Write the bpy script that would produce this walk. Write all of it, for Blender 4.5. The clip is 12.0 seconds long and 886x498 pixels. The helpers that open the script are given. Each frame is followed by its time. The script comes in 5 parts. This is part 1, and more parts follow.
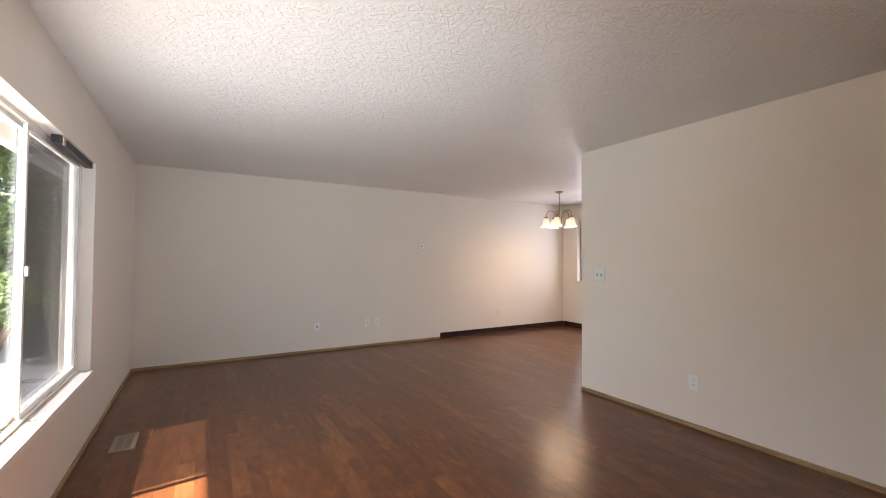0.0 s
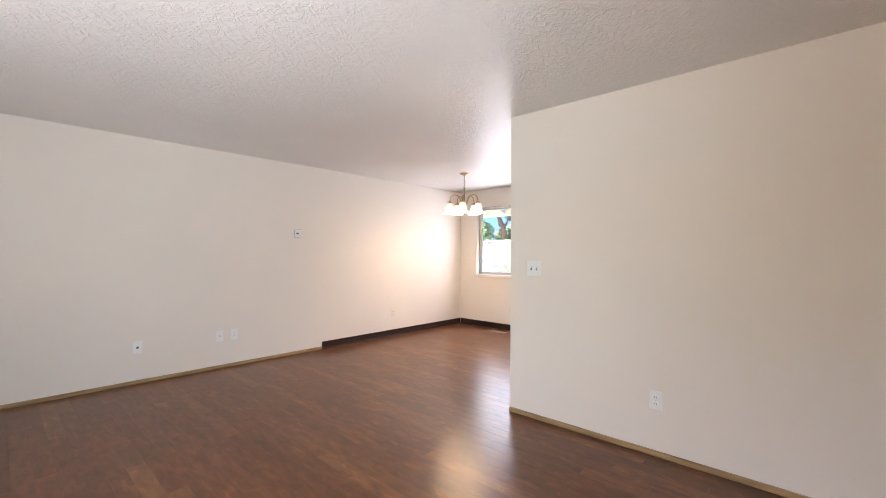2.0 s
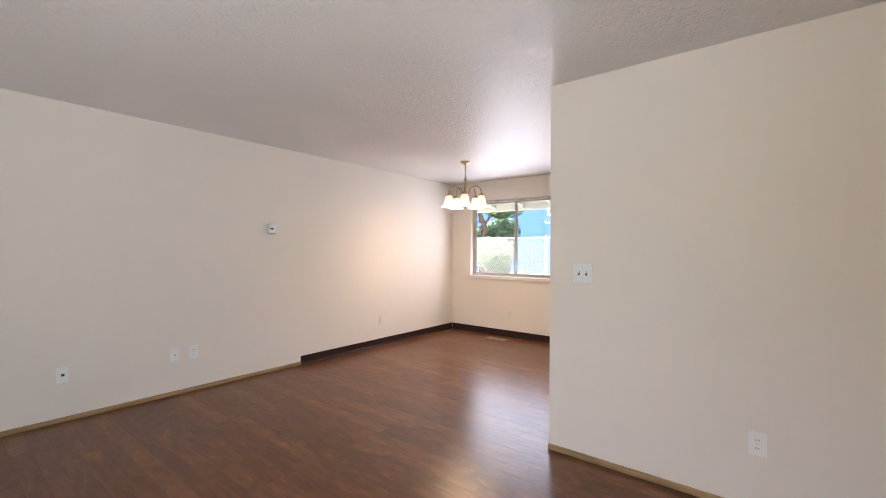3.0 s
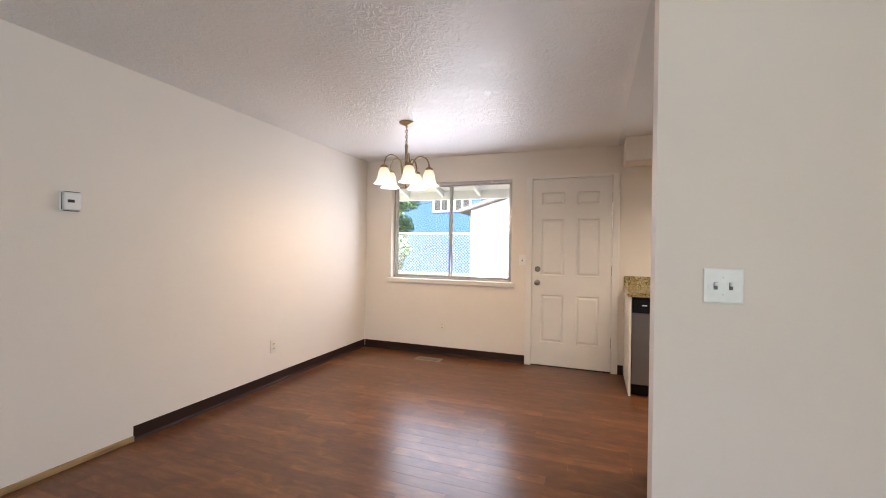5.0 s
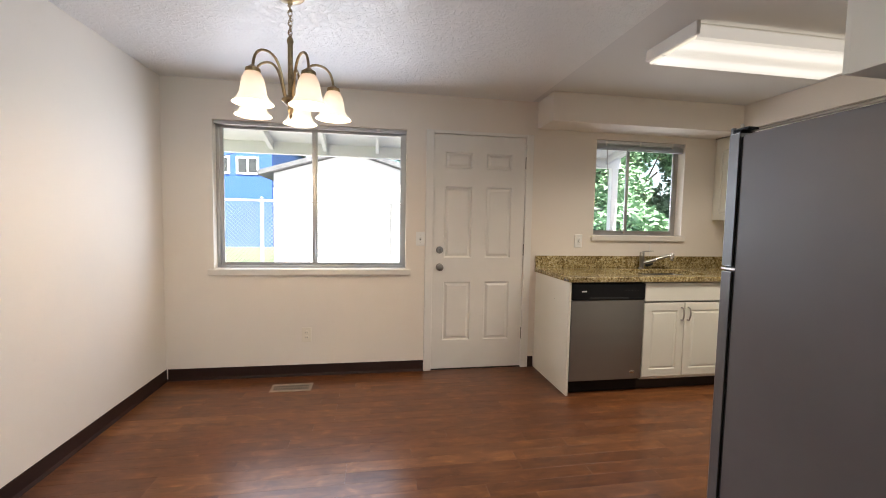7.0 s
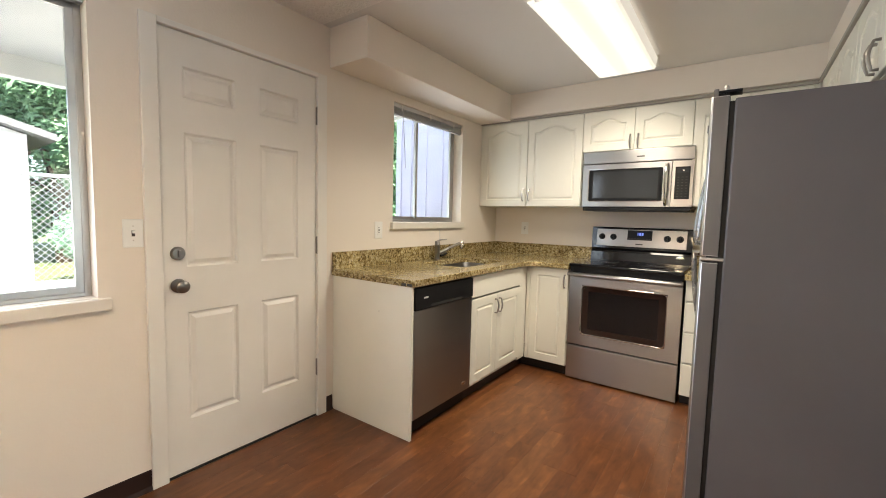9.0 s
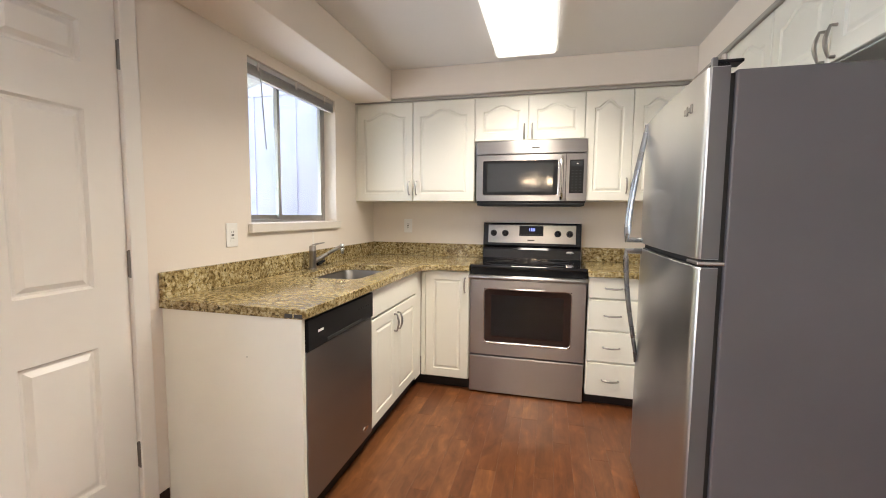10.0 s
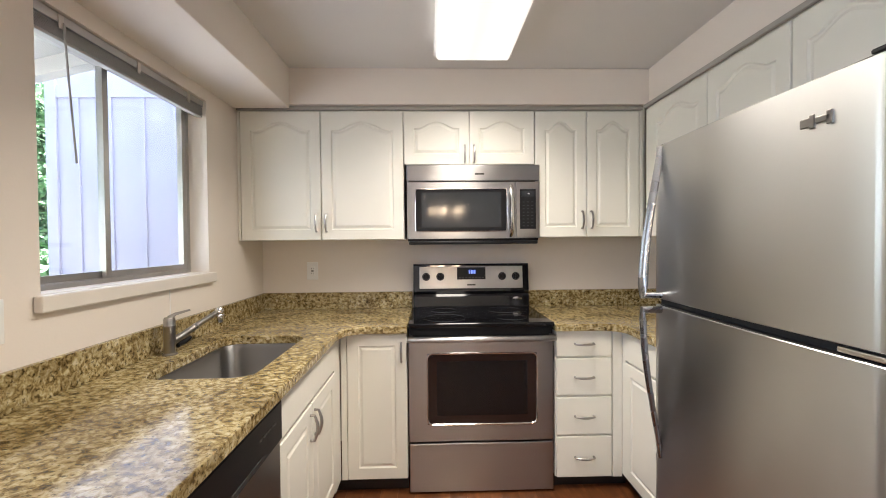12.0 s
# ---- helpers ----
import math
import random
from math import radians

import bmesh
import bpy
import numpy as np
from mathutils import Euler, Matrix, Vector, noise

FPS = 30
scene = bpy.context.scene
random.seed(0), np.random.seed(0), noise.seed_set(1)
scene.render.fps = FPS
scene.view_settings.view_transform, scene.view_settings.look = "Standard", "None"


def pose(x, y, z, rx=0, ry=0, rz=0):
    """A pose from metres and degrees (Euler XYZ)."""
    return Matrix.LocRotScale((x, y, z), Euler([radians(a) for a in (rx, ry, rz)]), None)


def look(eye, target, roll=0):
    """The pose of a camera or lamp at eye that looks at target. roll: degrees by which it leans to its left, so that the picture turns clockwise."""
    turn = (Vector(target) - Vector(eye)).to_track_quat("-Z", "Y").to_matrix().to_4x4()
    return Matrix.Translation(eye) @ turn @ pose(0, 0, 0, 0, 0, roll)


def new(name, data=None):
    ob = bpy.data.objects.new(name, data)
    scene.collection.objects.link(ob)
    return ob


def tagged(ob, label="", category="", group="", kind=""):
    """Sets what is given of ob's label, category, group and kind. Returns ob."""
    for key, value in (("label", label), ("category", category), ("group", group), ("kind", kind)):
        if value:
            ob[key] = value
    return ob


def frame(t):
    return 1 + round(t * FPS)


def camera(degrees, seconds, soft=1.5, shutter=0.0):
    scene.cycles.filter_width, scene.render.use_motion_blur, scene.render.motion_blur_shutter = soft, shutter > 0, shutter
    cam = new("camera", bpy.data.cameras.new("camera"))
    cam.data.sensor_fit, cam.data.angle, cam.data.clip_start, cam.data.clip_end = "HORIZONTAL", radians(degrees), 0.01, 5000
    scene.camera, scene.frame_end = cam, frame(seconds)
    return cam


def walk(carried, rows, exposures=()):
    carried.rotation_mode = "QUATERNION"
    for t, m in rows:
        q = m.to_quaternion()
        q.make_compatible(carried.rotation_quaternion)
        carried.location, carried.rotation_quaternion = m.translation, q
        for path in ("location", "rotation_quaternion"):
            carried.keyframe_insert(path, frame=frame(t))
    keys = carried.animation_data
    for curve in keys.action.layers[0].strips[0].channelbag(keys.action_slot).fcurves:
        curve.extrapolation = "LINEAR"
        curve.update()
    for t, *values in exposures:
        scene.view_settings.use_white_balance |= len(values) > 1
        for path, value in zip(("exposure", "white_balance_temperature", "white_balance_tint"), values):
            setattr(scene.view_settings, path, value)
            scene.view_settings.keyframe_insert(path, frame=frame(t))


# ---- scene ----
cam = camera(94.3, 12.0, soft=1.0)
PATH = [
    (0, (-0.285, -0.263, 1.281), (0.732, 1.458, 1.333), 0.3),
    (0.5, (-0.182, -0.172, 1.261), (1.133, 1.334, 1.308), 1.0),
    (1, (-0.062, 0.046, 1.284), (1.401, 1.41, 1.323), 0.8),
    (1.5, (0.065, 0.374, 1.259), (1.551, 1.712, 1.294), 0.6),
    (2, (0.195, 0.737, 1.262), (1.669, 2.089, 1.281), 0.3),
    (2.5, (0.321, 1.105, 1.285), (1.821, 2.427, 1.312), 0.2),
    (3, (0.466, 1.468, 1.282), (2.039, 2.703, 1.288), 0.4),
    (3.2, (0.531, 1.616, 1.296), (2.134, 2.812, 1.298), 0.5),
    (4.8, (1.206, 2.63, 1.278), (3.047, 3.411, 1.265), 1.3),
    (5, (1.308, 2.778, 1.261), (3.184, 3.473, 1.26), 0.9),
    (5.5, (1.545, 3.082, 1.264), (3.483, 3.576, 1.238), 0.9),
    (6, (1.78, 3.427, 1.275), (3.767, 3.653, 1.229), 0.8),
    (6.5, (2.094, 3.674, 1.3), (4.092, 3.633, 1.228), 0.8),
    (6.7, (2.217, 3.778, 1.303), (4.209, 3.625, 1.202), 0.9),
    (8.3, (3.382, 4.271, 1.242), (4.969, 3.063, 1.097), 1.5),
    (8.5, (3.523, 4.267, 1.261), (4.999, 2.926, 1.111), 1.5),
    (9, (3.836, 4.172, 1.25), (5.001, 2.553, 1.094), 1.4),
    (9.5, (4.124, 3.988, 1.258), (4.935, 2.167, 1.095), 1.1),
    (10, (4.371, 3.808, 1.259), (4.866, 1.877, 1.092), 0.6),
    (10.5, (4.526, 3.654, 1.244), (4.795, 1.678, 1.084), 0.1),
    (11, (4.626, 3.465, 1.265), (4.723, 1.471, 1.142), -0.2),
    (11.5, (4.687, 3.333, 1.289), (4.681, 1.335, 1.192), -0.5),
    (12, (4.761, 3.168, 1.347), (4.708, 1.169, 1.311), -0.5),
]
walk(cam, [(t, look(eye, target, roll)) for t, eye, target, roll in PATH],
     [(0, 2.5, 7000, 21), (0.6, 3.25, 6950, 21), (1.2, 3.25, 6800, 20), (2, 3.1, 6750, 20), (3, 2.8, 6750, 20), (5, 2.72, 6700, 17),
      (6.5, 2.5, 6400, 14), (8.5, 2.7, 6650, 8), (9.5, 3.12, 6350, 10), (10.5, 3.18, 6150, 13), (12, 2.97, 6100, 13)])

# ---- light ----
world = bpy.data.worlds.new("world")
scene.world = world
world.use_nodes = True
SUN_EL, SUN_AZ = 56.0, -97.0
wn = world.node_tree.nodes
sky = wn.new("ShaderNodeTexSky")
sky.sky_type, sky.sun_disc = "NISHITA", False
sky.sun_elevation, sky.sun_rotation = radians(SUN_EL), radians(SUN_AZ)
sky.air_density, sky.dust_density, sky.ozone_density = 1.0, 3.5, 1.0
world.node_tree.links.new(sky.outputs[0], wn["Background"].inputs[0])
wn["Background"].inputs[1].default_value = 0.135
sun = new("sun", bpy.data.lights.new("sun", "SUN"))
sun.data.energy, sun.data.angle, sun.data.color = 4.2, radians(0.5), (1.0, 0.95, 0.87)
az, el = radians(SUN_AZ), radians(SUN_EL)
SUN_DIR = Vector((math.sin(az) * math.cos(el), math.cos(az) * math.cos(el), math.sin(el)))
sun.matrix_world = look(SUN_DIR * 30, (0, 0, 0))

day = bpy.data.lights.new("window_daylight", "AREA")
day.shape, day.size, day.size_y, day.spread = "RECTANGLE", 3.5, 1.36, radians(130)
day.energy, day.color = 7.0, (0.65, 0.87, 1.0)
west_light = new("window_daylight", day)
west_light.matrix_world = look((-0.955, 1.645, 1.22), (-0.155, 2.945, 1.75))
day = bpy.data.lights.new("window_daylight", "AREA")
day.shape, day.size, day.size_y, day.spread = "RECTANGLE", 1.38, 1.08, radians(160)
day.energy, day.color = 3.9, (0.74, 0.83, 1.0)
east_light = new("window_daylight", day)
east_light.matrix_world = look((5.955, 4.42, 1.48), (4.955, 4.42, 1.40))
day = bpy.data.lights.new("window_daylight", "AREA")
day.shape, day.size, day.size_y, day.spread = "RECTANGLE", 0.82, 0.78, radians(150)
day.energy, day.color = 0.42, (0.80, 0.87, 1.0)
sink_light = new("window_daylight", day)
sink_light.matrix_world = look((5.955, 1.505, 1.62), (4.955, 1.505, 1.55))
tubes = bpy.data.lights.new("fluorescent_tubes", "AREA")
tubes.shape, tubes.size, tubes.size_y, tubes.spread = "RECTANGLE", 0.34, 1.18, radians(142)
tubes.energy, tubes.color = 3.7, (1.0, 0.90, 0.74)
tube_light = new("fluorescent_tubes", tubes)
tube_light.matrix_world = pose(4.545, 1.68, 2.262)


# ---- materials ----
def tree_of(name):
    m = bpy.data.materials.new(name)
    m.use_nodes = True
    return m, m.node_tree.nodes, m.node_tree.links, m.node_tree.nodes["Principled BSDF"]


def ramp(n, stops):
    r = n.new("ShaderNodeValToRGB")
    while len(r.color_ramp.elements) < len(stops):
        r.color_ramp.elements.new(0.5)
    for e, (p, c) in zip(r.color_ramp.elements, stops):
        e.position, e.color = p, (*c, 1)
    return r


def coords(n, l, scale=(1, 1, 1), world_space=True):
    src = n.new("ShaderNodeNewGeometry") if world_space else n.new("ShaderNodeTexCoord")
    mp = n.new("ShaderNodeMapping")
    mp.inputs["Scale"].default_value = scale
    l.new(src.outputs["Position" if world_space else "Object"], mp.inputs[0])
    return mp


def noise_tex(n, l, vec, scale, detail=3.0, rough=0.5, distort=0.0):
    t = n.new("ShaderNodeTexNoise")
    t.inputs["Scale"].default_value, t.inputs["Detail"].default_value = scale, detail
    t.inputs["Roughness"].default_value, t.inputs["Distortion"].default_value = rough, distort
    l.new(vec.outputs[0], t.inputs["Vector"])
    return t


def bump(n, l, p, height, strength, distance):
    b = n.new("ShaderNodeBump")
    b.inputs["Strength"].default_value, b.inputs["Distance"].default_value = strength, distance
    l.new(height, b.inputs["Height"])
    l.new(b.outputs[0], p.inputs["Normal"])


def surface(name, col, rough=0.5, metal=0.0, vary=0.06, vscale=3.0, grain=120.0, grain_h=0.0, rvary=0.015, stretch=(1, 1, 1), spec=0.5):
    """A plain surface with soft blotches, fine grain and uneven gloss."""
    m, n, l, p = tree_of(name)
    v = coords(n, l, stretch)
    big = noise_tex(n, l, v, vscale, 4)
    lo, hi = [tuple(max(0, c * (1 - s * vary)) for c in col) for s in (1, -1)]
    r = ramp(n, [(0.3, lo), (0.7, hi)])
    l.new(big.outputs[0], r.inputs[0])
    l.new(r.outputs[0], p.inputs["Base Color"])
    mr = n.new("ShaderNodeMapRange")
    mr.inputs[1].default_value, mr.inputs[2].default_value = 0.3, 0.7
    mr.inputs[3].default_value, mr.inputs[4].default_value = max(0.02, rough - rvary), min(1, rough + rvary)
    fine = noise_tex(n, l, v, grain, 2)
    mid = noise_tex(n, l, v, vscale * 4, 1)
    l.new(mid.outputs[0], mr.inputs[0])
    l.new(mr.outputs[0], p.inputs["Roughness"])
    p.inputs["Metallic"].default_value = metal
    p.inputs["Specular IOR Level"].default_value = spec
    if grain_h:
        bump(n, l, p, fine.outputs[0], 0.6, grain_h)
    return m


def make_wall(name, col):
    m, n, l, p = tree_of(name)
    v = coords(n, l)
    big = noise_tex(n, l, v, 1.3, 5, 0.6)
    r = ramp(n, [(0.25, tuple(c * 0.965 for c in col)), (0.75, col)])
    l.new(big.outputs[0], r.inputs[0])
    scuff = noise_tex(n, l, v, 14, 6, 0.7)
    sr = ramp(n, [(0.62, (1, 1, 1)), (0.8, (0.93, 0.92, 0.9))])
    l.new(scuff.outputs[0], sr.inputs[0])
    mx = n.new("ShaderNodeMixRGB")
    mx.blend_type, mx.inputs[0].default_value = "MULTIPLY", 0.6
    l.new(r.outputs[0], mx.inputs[1]), l.new(sr.outputs[0], mx.inputs[2])
    l.new(mx.outputs[0], p.inputs["Base Color"])
    p.inputs["Roughness"].default_value = 0.66
    p.inputs["Specular IOR Level"].default_value = 0.22
    peel = noise_tex(n, l, v, 95, 2, 0.45)
    bump(n, l, p, peel.outputs[0], 0.25, 0.002)
    return m


def make_ceiling():
    """Semi-gloss paint over a trowelled, broken texture."""
    m, n, l, p = tree_of("ceiling_paint")
    v = coords(n, l)
    big = noise_tex(n, l, v, 0.9, 4)
    r = ramp(n, [(0.3, (0.76, 0.73, 0.70)), (0.7, (0.81, 0.78, 0.75))])
    l.new(big.outputs[0], r.inputs[0])
    l.new(r.outputs[0], p.inputs["Base Color"])
    p.inputs["Roughness"].default_value = 0.33
    p.inputs["Specular IOR Level"].default_value = 0.65
    a = noise_tex(n, l, v, 19, 5, 0.62, 1.8)
    ra = ramp(n, [(0.44, (0, 0, 0)), (0.58, (0.6, 0.6, 0.6)), (0.72, (1, 1, 1))])
    l.new(a.outputs[0], ra.inputs[0])
    b = noise_tex(n, l, v, 55, 3, 0.6, 0.6)
    mx = n.new("ShaderNodeMixRGB")
    mx.inputs[0].default_value = 0.15
    l.new(ra.outputs[0], mx.inputs[1]), l.new(b.outputs[0], mx.inputs[2])
    bump(n, l, p, mx.outputs[0], 0.7, 0.006)
    return m


def make_floor():
    m, n, l, p = tree_of("floor_plank")
    info, geo = n.new("ShaderNodeObjectInfo"), n.new("ShaderNodeNewGeometry")
    add = n.new("ShaderNodeMath")
    add.operation = "ADD"
    l.new(info.outputs["Random"], add.inputs[0]), l.new(geo.outputs["Random Per Island"], add.inputs[1])
    fr = n.new("ShaderNodeMath")
    fr.operation = "FRACT"
    l.new(add.outputs[0], fr.inputs[0])
    tone = ramp(n, [(0.0, (0.112, 0.039, 0.015)), (0.3, (0.138, 0.049, 0.018)), (0.6, (0.124, 0.044, 0.016)), (0.85, (0.160, 0.060, 0.022)), (1.0, (0.190, 0.075, 0.028))])
    l.new(fr.outputs[0], tone.inputs[0])
    mul = n.new("ShaderNodeMath")
    mul.operation, mul.inputs[1].default_value = "MULTIPLY", 37.0
    l.new(fr.outputs[0], mul.inputs[0])
    comb = n.new("ShaderNodeCombineXYZ")
    l.new(mul.outputs[0], comb.inputs[0]), l.new(mul.outputs[0], comb.inputs[1])
    vadd = n.new("ShaderNodeVectorMath")
    vadd.operation = "ADD"
    l.new(geo.outputs["Position"], vadd.inputs[0]), l.new(comb.outputs[0], vadd.inputs[1])
    mp = n.new("ShaderNodeMapping")
    mp.inputs["Scale"].default_value = (1, 0.09, 1)
    l.new(vadd.outputs[0], mp.inputs[0])
    grain = noise_tex(n, l, mp, 42, 3, 0.6, 0.6)
    gr = ramp(n, [(0.32, (0.82, 0.81, 0.80)), (0.55, (1, 1, 1)), (0.74, (1.24, 1.22, 1.16))])
    l.new(grain.outputs[0], gr.inputs[0])
    mp2 = n.new("ShaderNodeMapping")
    mp2.inputs["Scale"].default_value = (1, 0.40, 1)
    l.new(vadd.outputs[0], mp2.inputs[0])
    cloud = noise_tex(n, l, mp2, 15, 4, 0.62, 0.7)
    cr = ramp(n, [(0.33, (0.70, 0.68, 0.67)), (0.48, (1.0, 1.0, 1.0)), (0.58, (1.18, 1.20, 1.14)), (0.70, (1.7, 1.8, 1.6))])
    l.new(cloud.outputs[0], cr.inputs[0])
    m1, m2 = n.new("ShaderNodeMixRGB"), n.new("ShaderNodeMixRGB")
    for x in (m1, m2):
        x.blend_type, x.inputs[0].default_value = "MULTIPLY", 0.85
    l.new(tone.outputs[0], m1.inputs[1]), l.new(gr.outputs[0], m1.inputs[2])
    l.new(m1.outputs[0], m2.inputs[1]), l.new(cr.outputs[0], m2.inputs[2])
    l.new(m2.outputs[0], p.inputs["Base Color"])
    wv = coords(n, l)
    p.inputs["Roughness"].default_value = 0.28
    p.inputs["Specular IOR Level"].default_value = 0.42
    wav = noise_tex(n, l, wv, 5.0, 1)
    bump(n, l, p, wav.outputs[0], 0.25, 0.0022)
    return m


def make_granite():
    m, n, l, p = tree_of("granite")
    v = coords(n, l, (0.85, 1.05, 1.0))
    a = noise_tex(n, l, v, 54, 6, 0.62, 0.5)
    r = ramp(n, [(0.31, (0.045, 0.033, 0.018)), (0.40, (0.20, 0.14, 0.055)), (0.47, (0.33, 0.245, 0.105)), (0.54, (0.48, 0.39, 0.20)), (0.66, (0.64, 0.56, 0.38))])
    l.new(a.outputs[0], r.inputs[0])
    flow = noise_tex(n, l, v, 4.5, 4, 0.6, 1.2)
    fr = ramp(n, [(0.36, (0.50, 0.45, 0.36)), (0.55, (0.95, 0.95, 0.93)), (0.7, (1.12, 1.12, 1.08))])
    l.new(flow.outputs[0], fr.inputs[0])
    sp = noise_tex(n, l, v, 95, 3, 0.6)
    sr = ramp(n, [(0.34, (0.10, 0.09, 0.07)), (0.43, (1, 1, 1)), (0.66, (1, 1, 1)), (0.74, (1.3, 1.28, 1.2))])
    l.new(sp.outputs[0], sr.inputs[0])
    mx, my = n.new("ShaderNodeMixRGB"), n.new("ShaderNodeMixRGB")
    for x in (mx, my):
        x.blend_type, x.inputs[0].default_value = "MULTIPLY", 0.85
    l.new(r.outputs[0], mx.inputs[1]), l.new(sr.outputs[0], mx.inputs[2])
    l.new(mx.outputs[0], my.inputs[1]), l.new(fr.outputs[0], my.inputs[2])
    l.new(my.outputs[0], p.inputs["Base Color"])
    p.inputs["Roughness"].default_value = 0.13
    bump(n, l, p, a.outputs[0], 0.04, 0.001)
    return m


def make_steel(name, col, rough, axis):
    """Brushed stainless steel, brushed along one axis."""
    m, n, l, p = tree_of(name)
    s = [6.0, 6.0, 6.0]
    s[axis] = 0.6
    w = coords(n, l, tuple(s))
    b = noise_tex(n, l, w, 1.0, 1)
    r = ramp(n, [(0.3, tuple(c * 0.93 for c in col)), (0.7, col)])
    l.new(b.outputs[0], r.inputs[0])
    l.new(r.outputs[0], p.inputs["Base Color"])
    p.inputs["Roughness"].default_value = rough
    p.inputs["Metallic"].default_value = 1.0
    p.inputs["Anisotropic"].default_value = 0.8
    p.inputs["Anisotropic Rotation"].default_value = 0.25
    tg = n.new("ShaderNodeTangent")
    tg.direction_type, tg.axis = "RADIAL", "Z"
    l.new(tg.outputs[0], p.inputs["Tangent"])
    return m


def make_glass():
    """A clear pane, alike from both sides: it mirrors little when faced and more at a slant."""
    m, n, l, p = tree_of("window_glass")
    out = n["Material Output"]
    tr, gl, mix, lw, po, sc = (n.new("ShaderNode" + k) for k in ("BsdfTransparent", "BsdfGlossy", "MixShader", "LayerWeight", "Math", "Math"))
    po.operation, po.inputs[1].default_value = "POWER", 5.0
    sc.operation, sc.inputs[1].default_value, sc.inputs[2].default_value = "MULTIPLY_ADD", 0.7, 0.03
    gl.inputs["Roughness"].default_value = 0.01
    tr.inputs[0].default_value = (0.96, 0.98, 0.97, 1)
    l.new(lw.outputs["Facing"], po.inputs[0]), l.new(po.outputs[0], sc.inputs[0]), l.new(sc.outputs[0], mix.inputs[0])
    l.new(tr.outputs[0], mix.inputs[1]), l.new(gl.outputs[0], mix.inputs[2])
    l.new(mix.outputs[0], out.inputs[0])
    return m


def make_glow(name, col, strength, rough=0.4, col2=None, z0=0.0, z1=1.0, s2=None):
    """A lit diffuser; with col2 its glass runs from col at z0 to col2 at z1."""
    m, n, l, p = tree_of(name)
    p.inputs["Base Color"].default_value = (0.8, 0.78, 0.74, 1)
    p.inputs["Roughness"].default_value = rough
    p.inputs["Emission Strength"].default_value = strength
    if col2:
        tc, sep, mr = n.new("ShaderNodeTexCoord"), n.new("ShaderNodeSeparateXYZ"), n.new("ShaderNodeMapRange")
        l.new(tc.outputs["Object"], sep.inputs[0]), l.new(sep.outputs[2], mr.inputs[0])
        mr.inputs[1].default_value, mr.inputs[2].default_value = z0, z1
        r = ramp(n, [(0.0, col), (0.45, col), (1.0, col2)])
        l.new(mr.outputs[0], r.inputs[0])
        l.new(r.outputs[0], p.inputs["Emission Color"])
    else:
        p.inputs["Emission Color"].default_value = (*col, 1)
    return m


def make_leaf(name, a, b):
    m, n, l, p = tree_of(name)
    geo = n.new("ShaderNodeNewGeometry")
    r = ramp(n, [(0.0, a), (1.0, b)])
    l.new(geo.outputs["Random Per Island"], r.inputs[0])
    v = coords(n, l)
    t = noise_tex(n, l, v, 9, 3)
    mx = n.new("ShaderNodeMixRGB")
    mx.blend_type, mx.inputs[0].default_value = "MULTIPLY", 0.25
    l.new(r.outputs[0], mx.inputs[1]), l.new(t.outputs[0], mx.inputs[2])
    l.new(mx.outputs[0], p.inputs["Base Color"])
    p.inputs["Roughness"].default_value = 0.6
    p.inputs["Transmission Weight"].default_value = 0.0
    return m


WALL = make_wall("wall_paint", (0.815, 0.745, 0.665))
CEIL = make_ceiling()
CEIL_SMOOTH = make_wall("kitchen_ceiling_paint", (0.72, 0.70, 0.68))
FLOOR = make_floor()
SUB = surface("subfloor", (0.085, 0.036, 0.018), 0.8)
TRIM = surface("trim_paint", (0.80, 0.77, 0.72), 0.38, vary=0.03)
SILL = surface("sill_paint", (0.74, 0.69, 0.62), 0.4, vary=0.05)
DOORP = surface("door_paint", (0.80, 0.77, 0.72), 0.36, vary=0.03)
CAB = surface("cabinet_lacquer", (0.80, 0.78, 0.695), 0.33, vary=0.03, vscale=2)
OAK = surface("oak_base", (0.36, 0.23, 0.11), 0.45, vary=0.35, vscale=9, stretch=(0.4, 0.4, 6), grain=90)
COVE = surface("vinyl_base", (0.030, 0.014, 0.010), 0.5, vary=0.2, spec=0.25)
BLACK = surface("black_plastic", (0.008, 0.008, 0.009), 0.36, vary=0.15, grain=200, spec=0.2)
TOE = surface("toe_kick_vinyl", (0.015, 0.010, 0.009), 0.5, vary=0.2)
GLASSBLK = surface("black_glass", (0.006, 0.006, 0.007), 0.06, rvary=0.03, grain_h=0)
OVENGLASS = surface("oven_glass", (0.022, 0.012, 0.010), 0.07, rvary=0.03, grain_h=0)
DARKGLASS = surface("microwave_glass", (0.03, 0.032, 0.034), 0.09, rvary=0.03, grain_h=0)
GRANITE = make_granite()
STEEL_H = make_steel("steel_brushed_across", (0.42, 0.41, 0.40), 0.29, 0)
STEEL_Y = make_steel("steel_brushed_along", (0.34, 0.335, 0.33), 0.31, 1)
STEEL_V = make_steel("steel_brushed_upright", (0.55, 0.55, 0.545), 0.31, 2)
SINK = make_steel("sink_steel", (0.30, 0.29, 0.28), 0.37, 1)
CHROME = surface("satin_nickel", (0.62, 0.59, 0.55), 0.30, metal=1.0, vary=0.05, grain_h=0)
BRIGHT = surface("polished_steel", (0.72, 0.71, 0.69), 0.12, metal=1.0, vary=0.04, rvary=0.04, grain_h=0)
NICKEL = surface("brushed_nickel", (0.40, 0.38, 0.355), 0.29, metal=1.0, vary=0.06, grain_h=0)
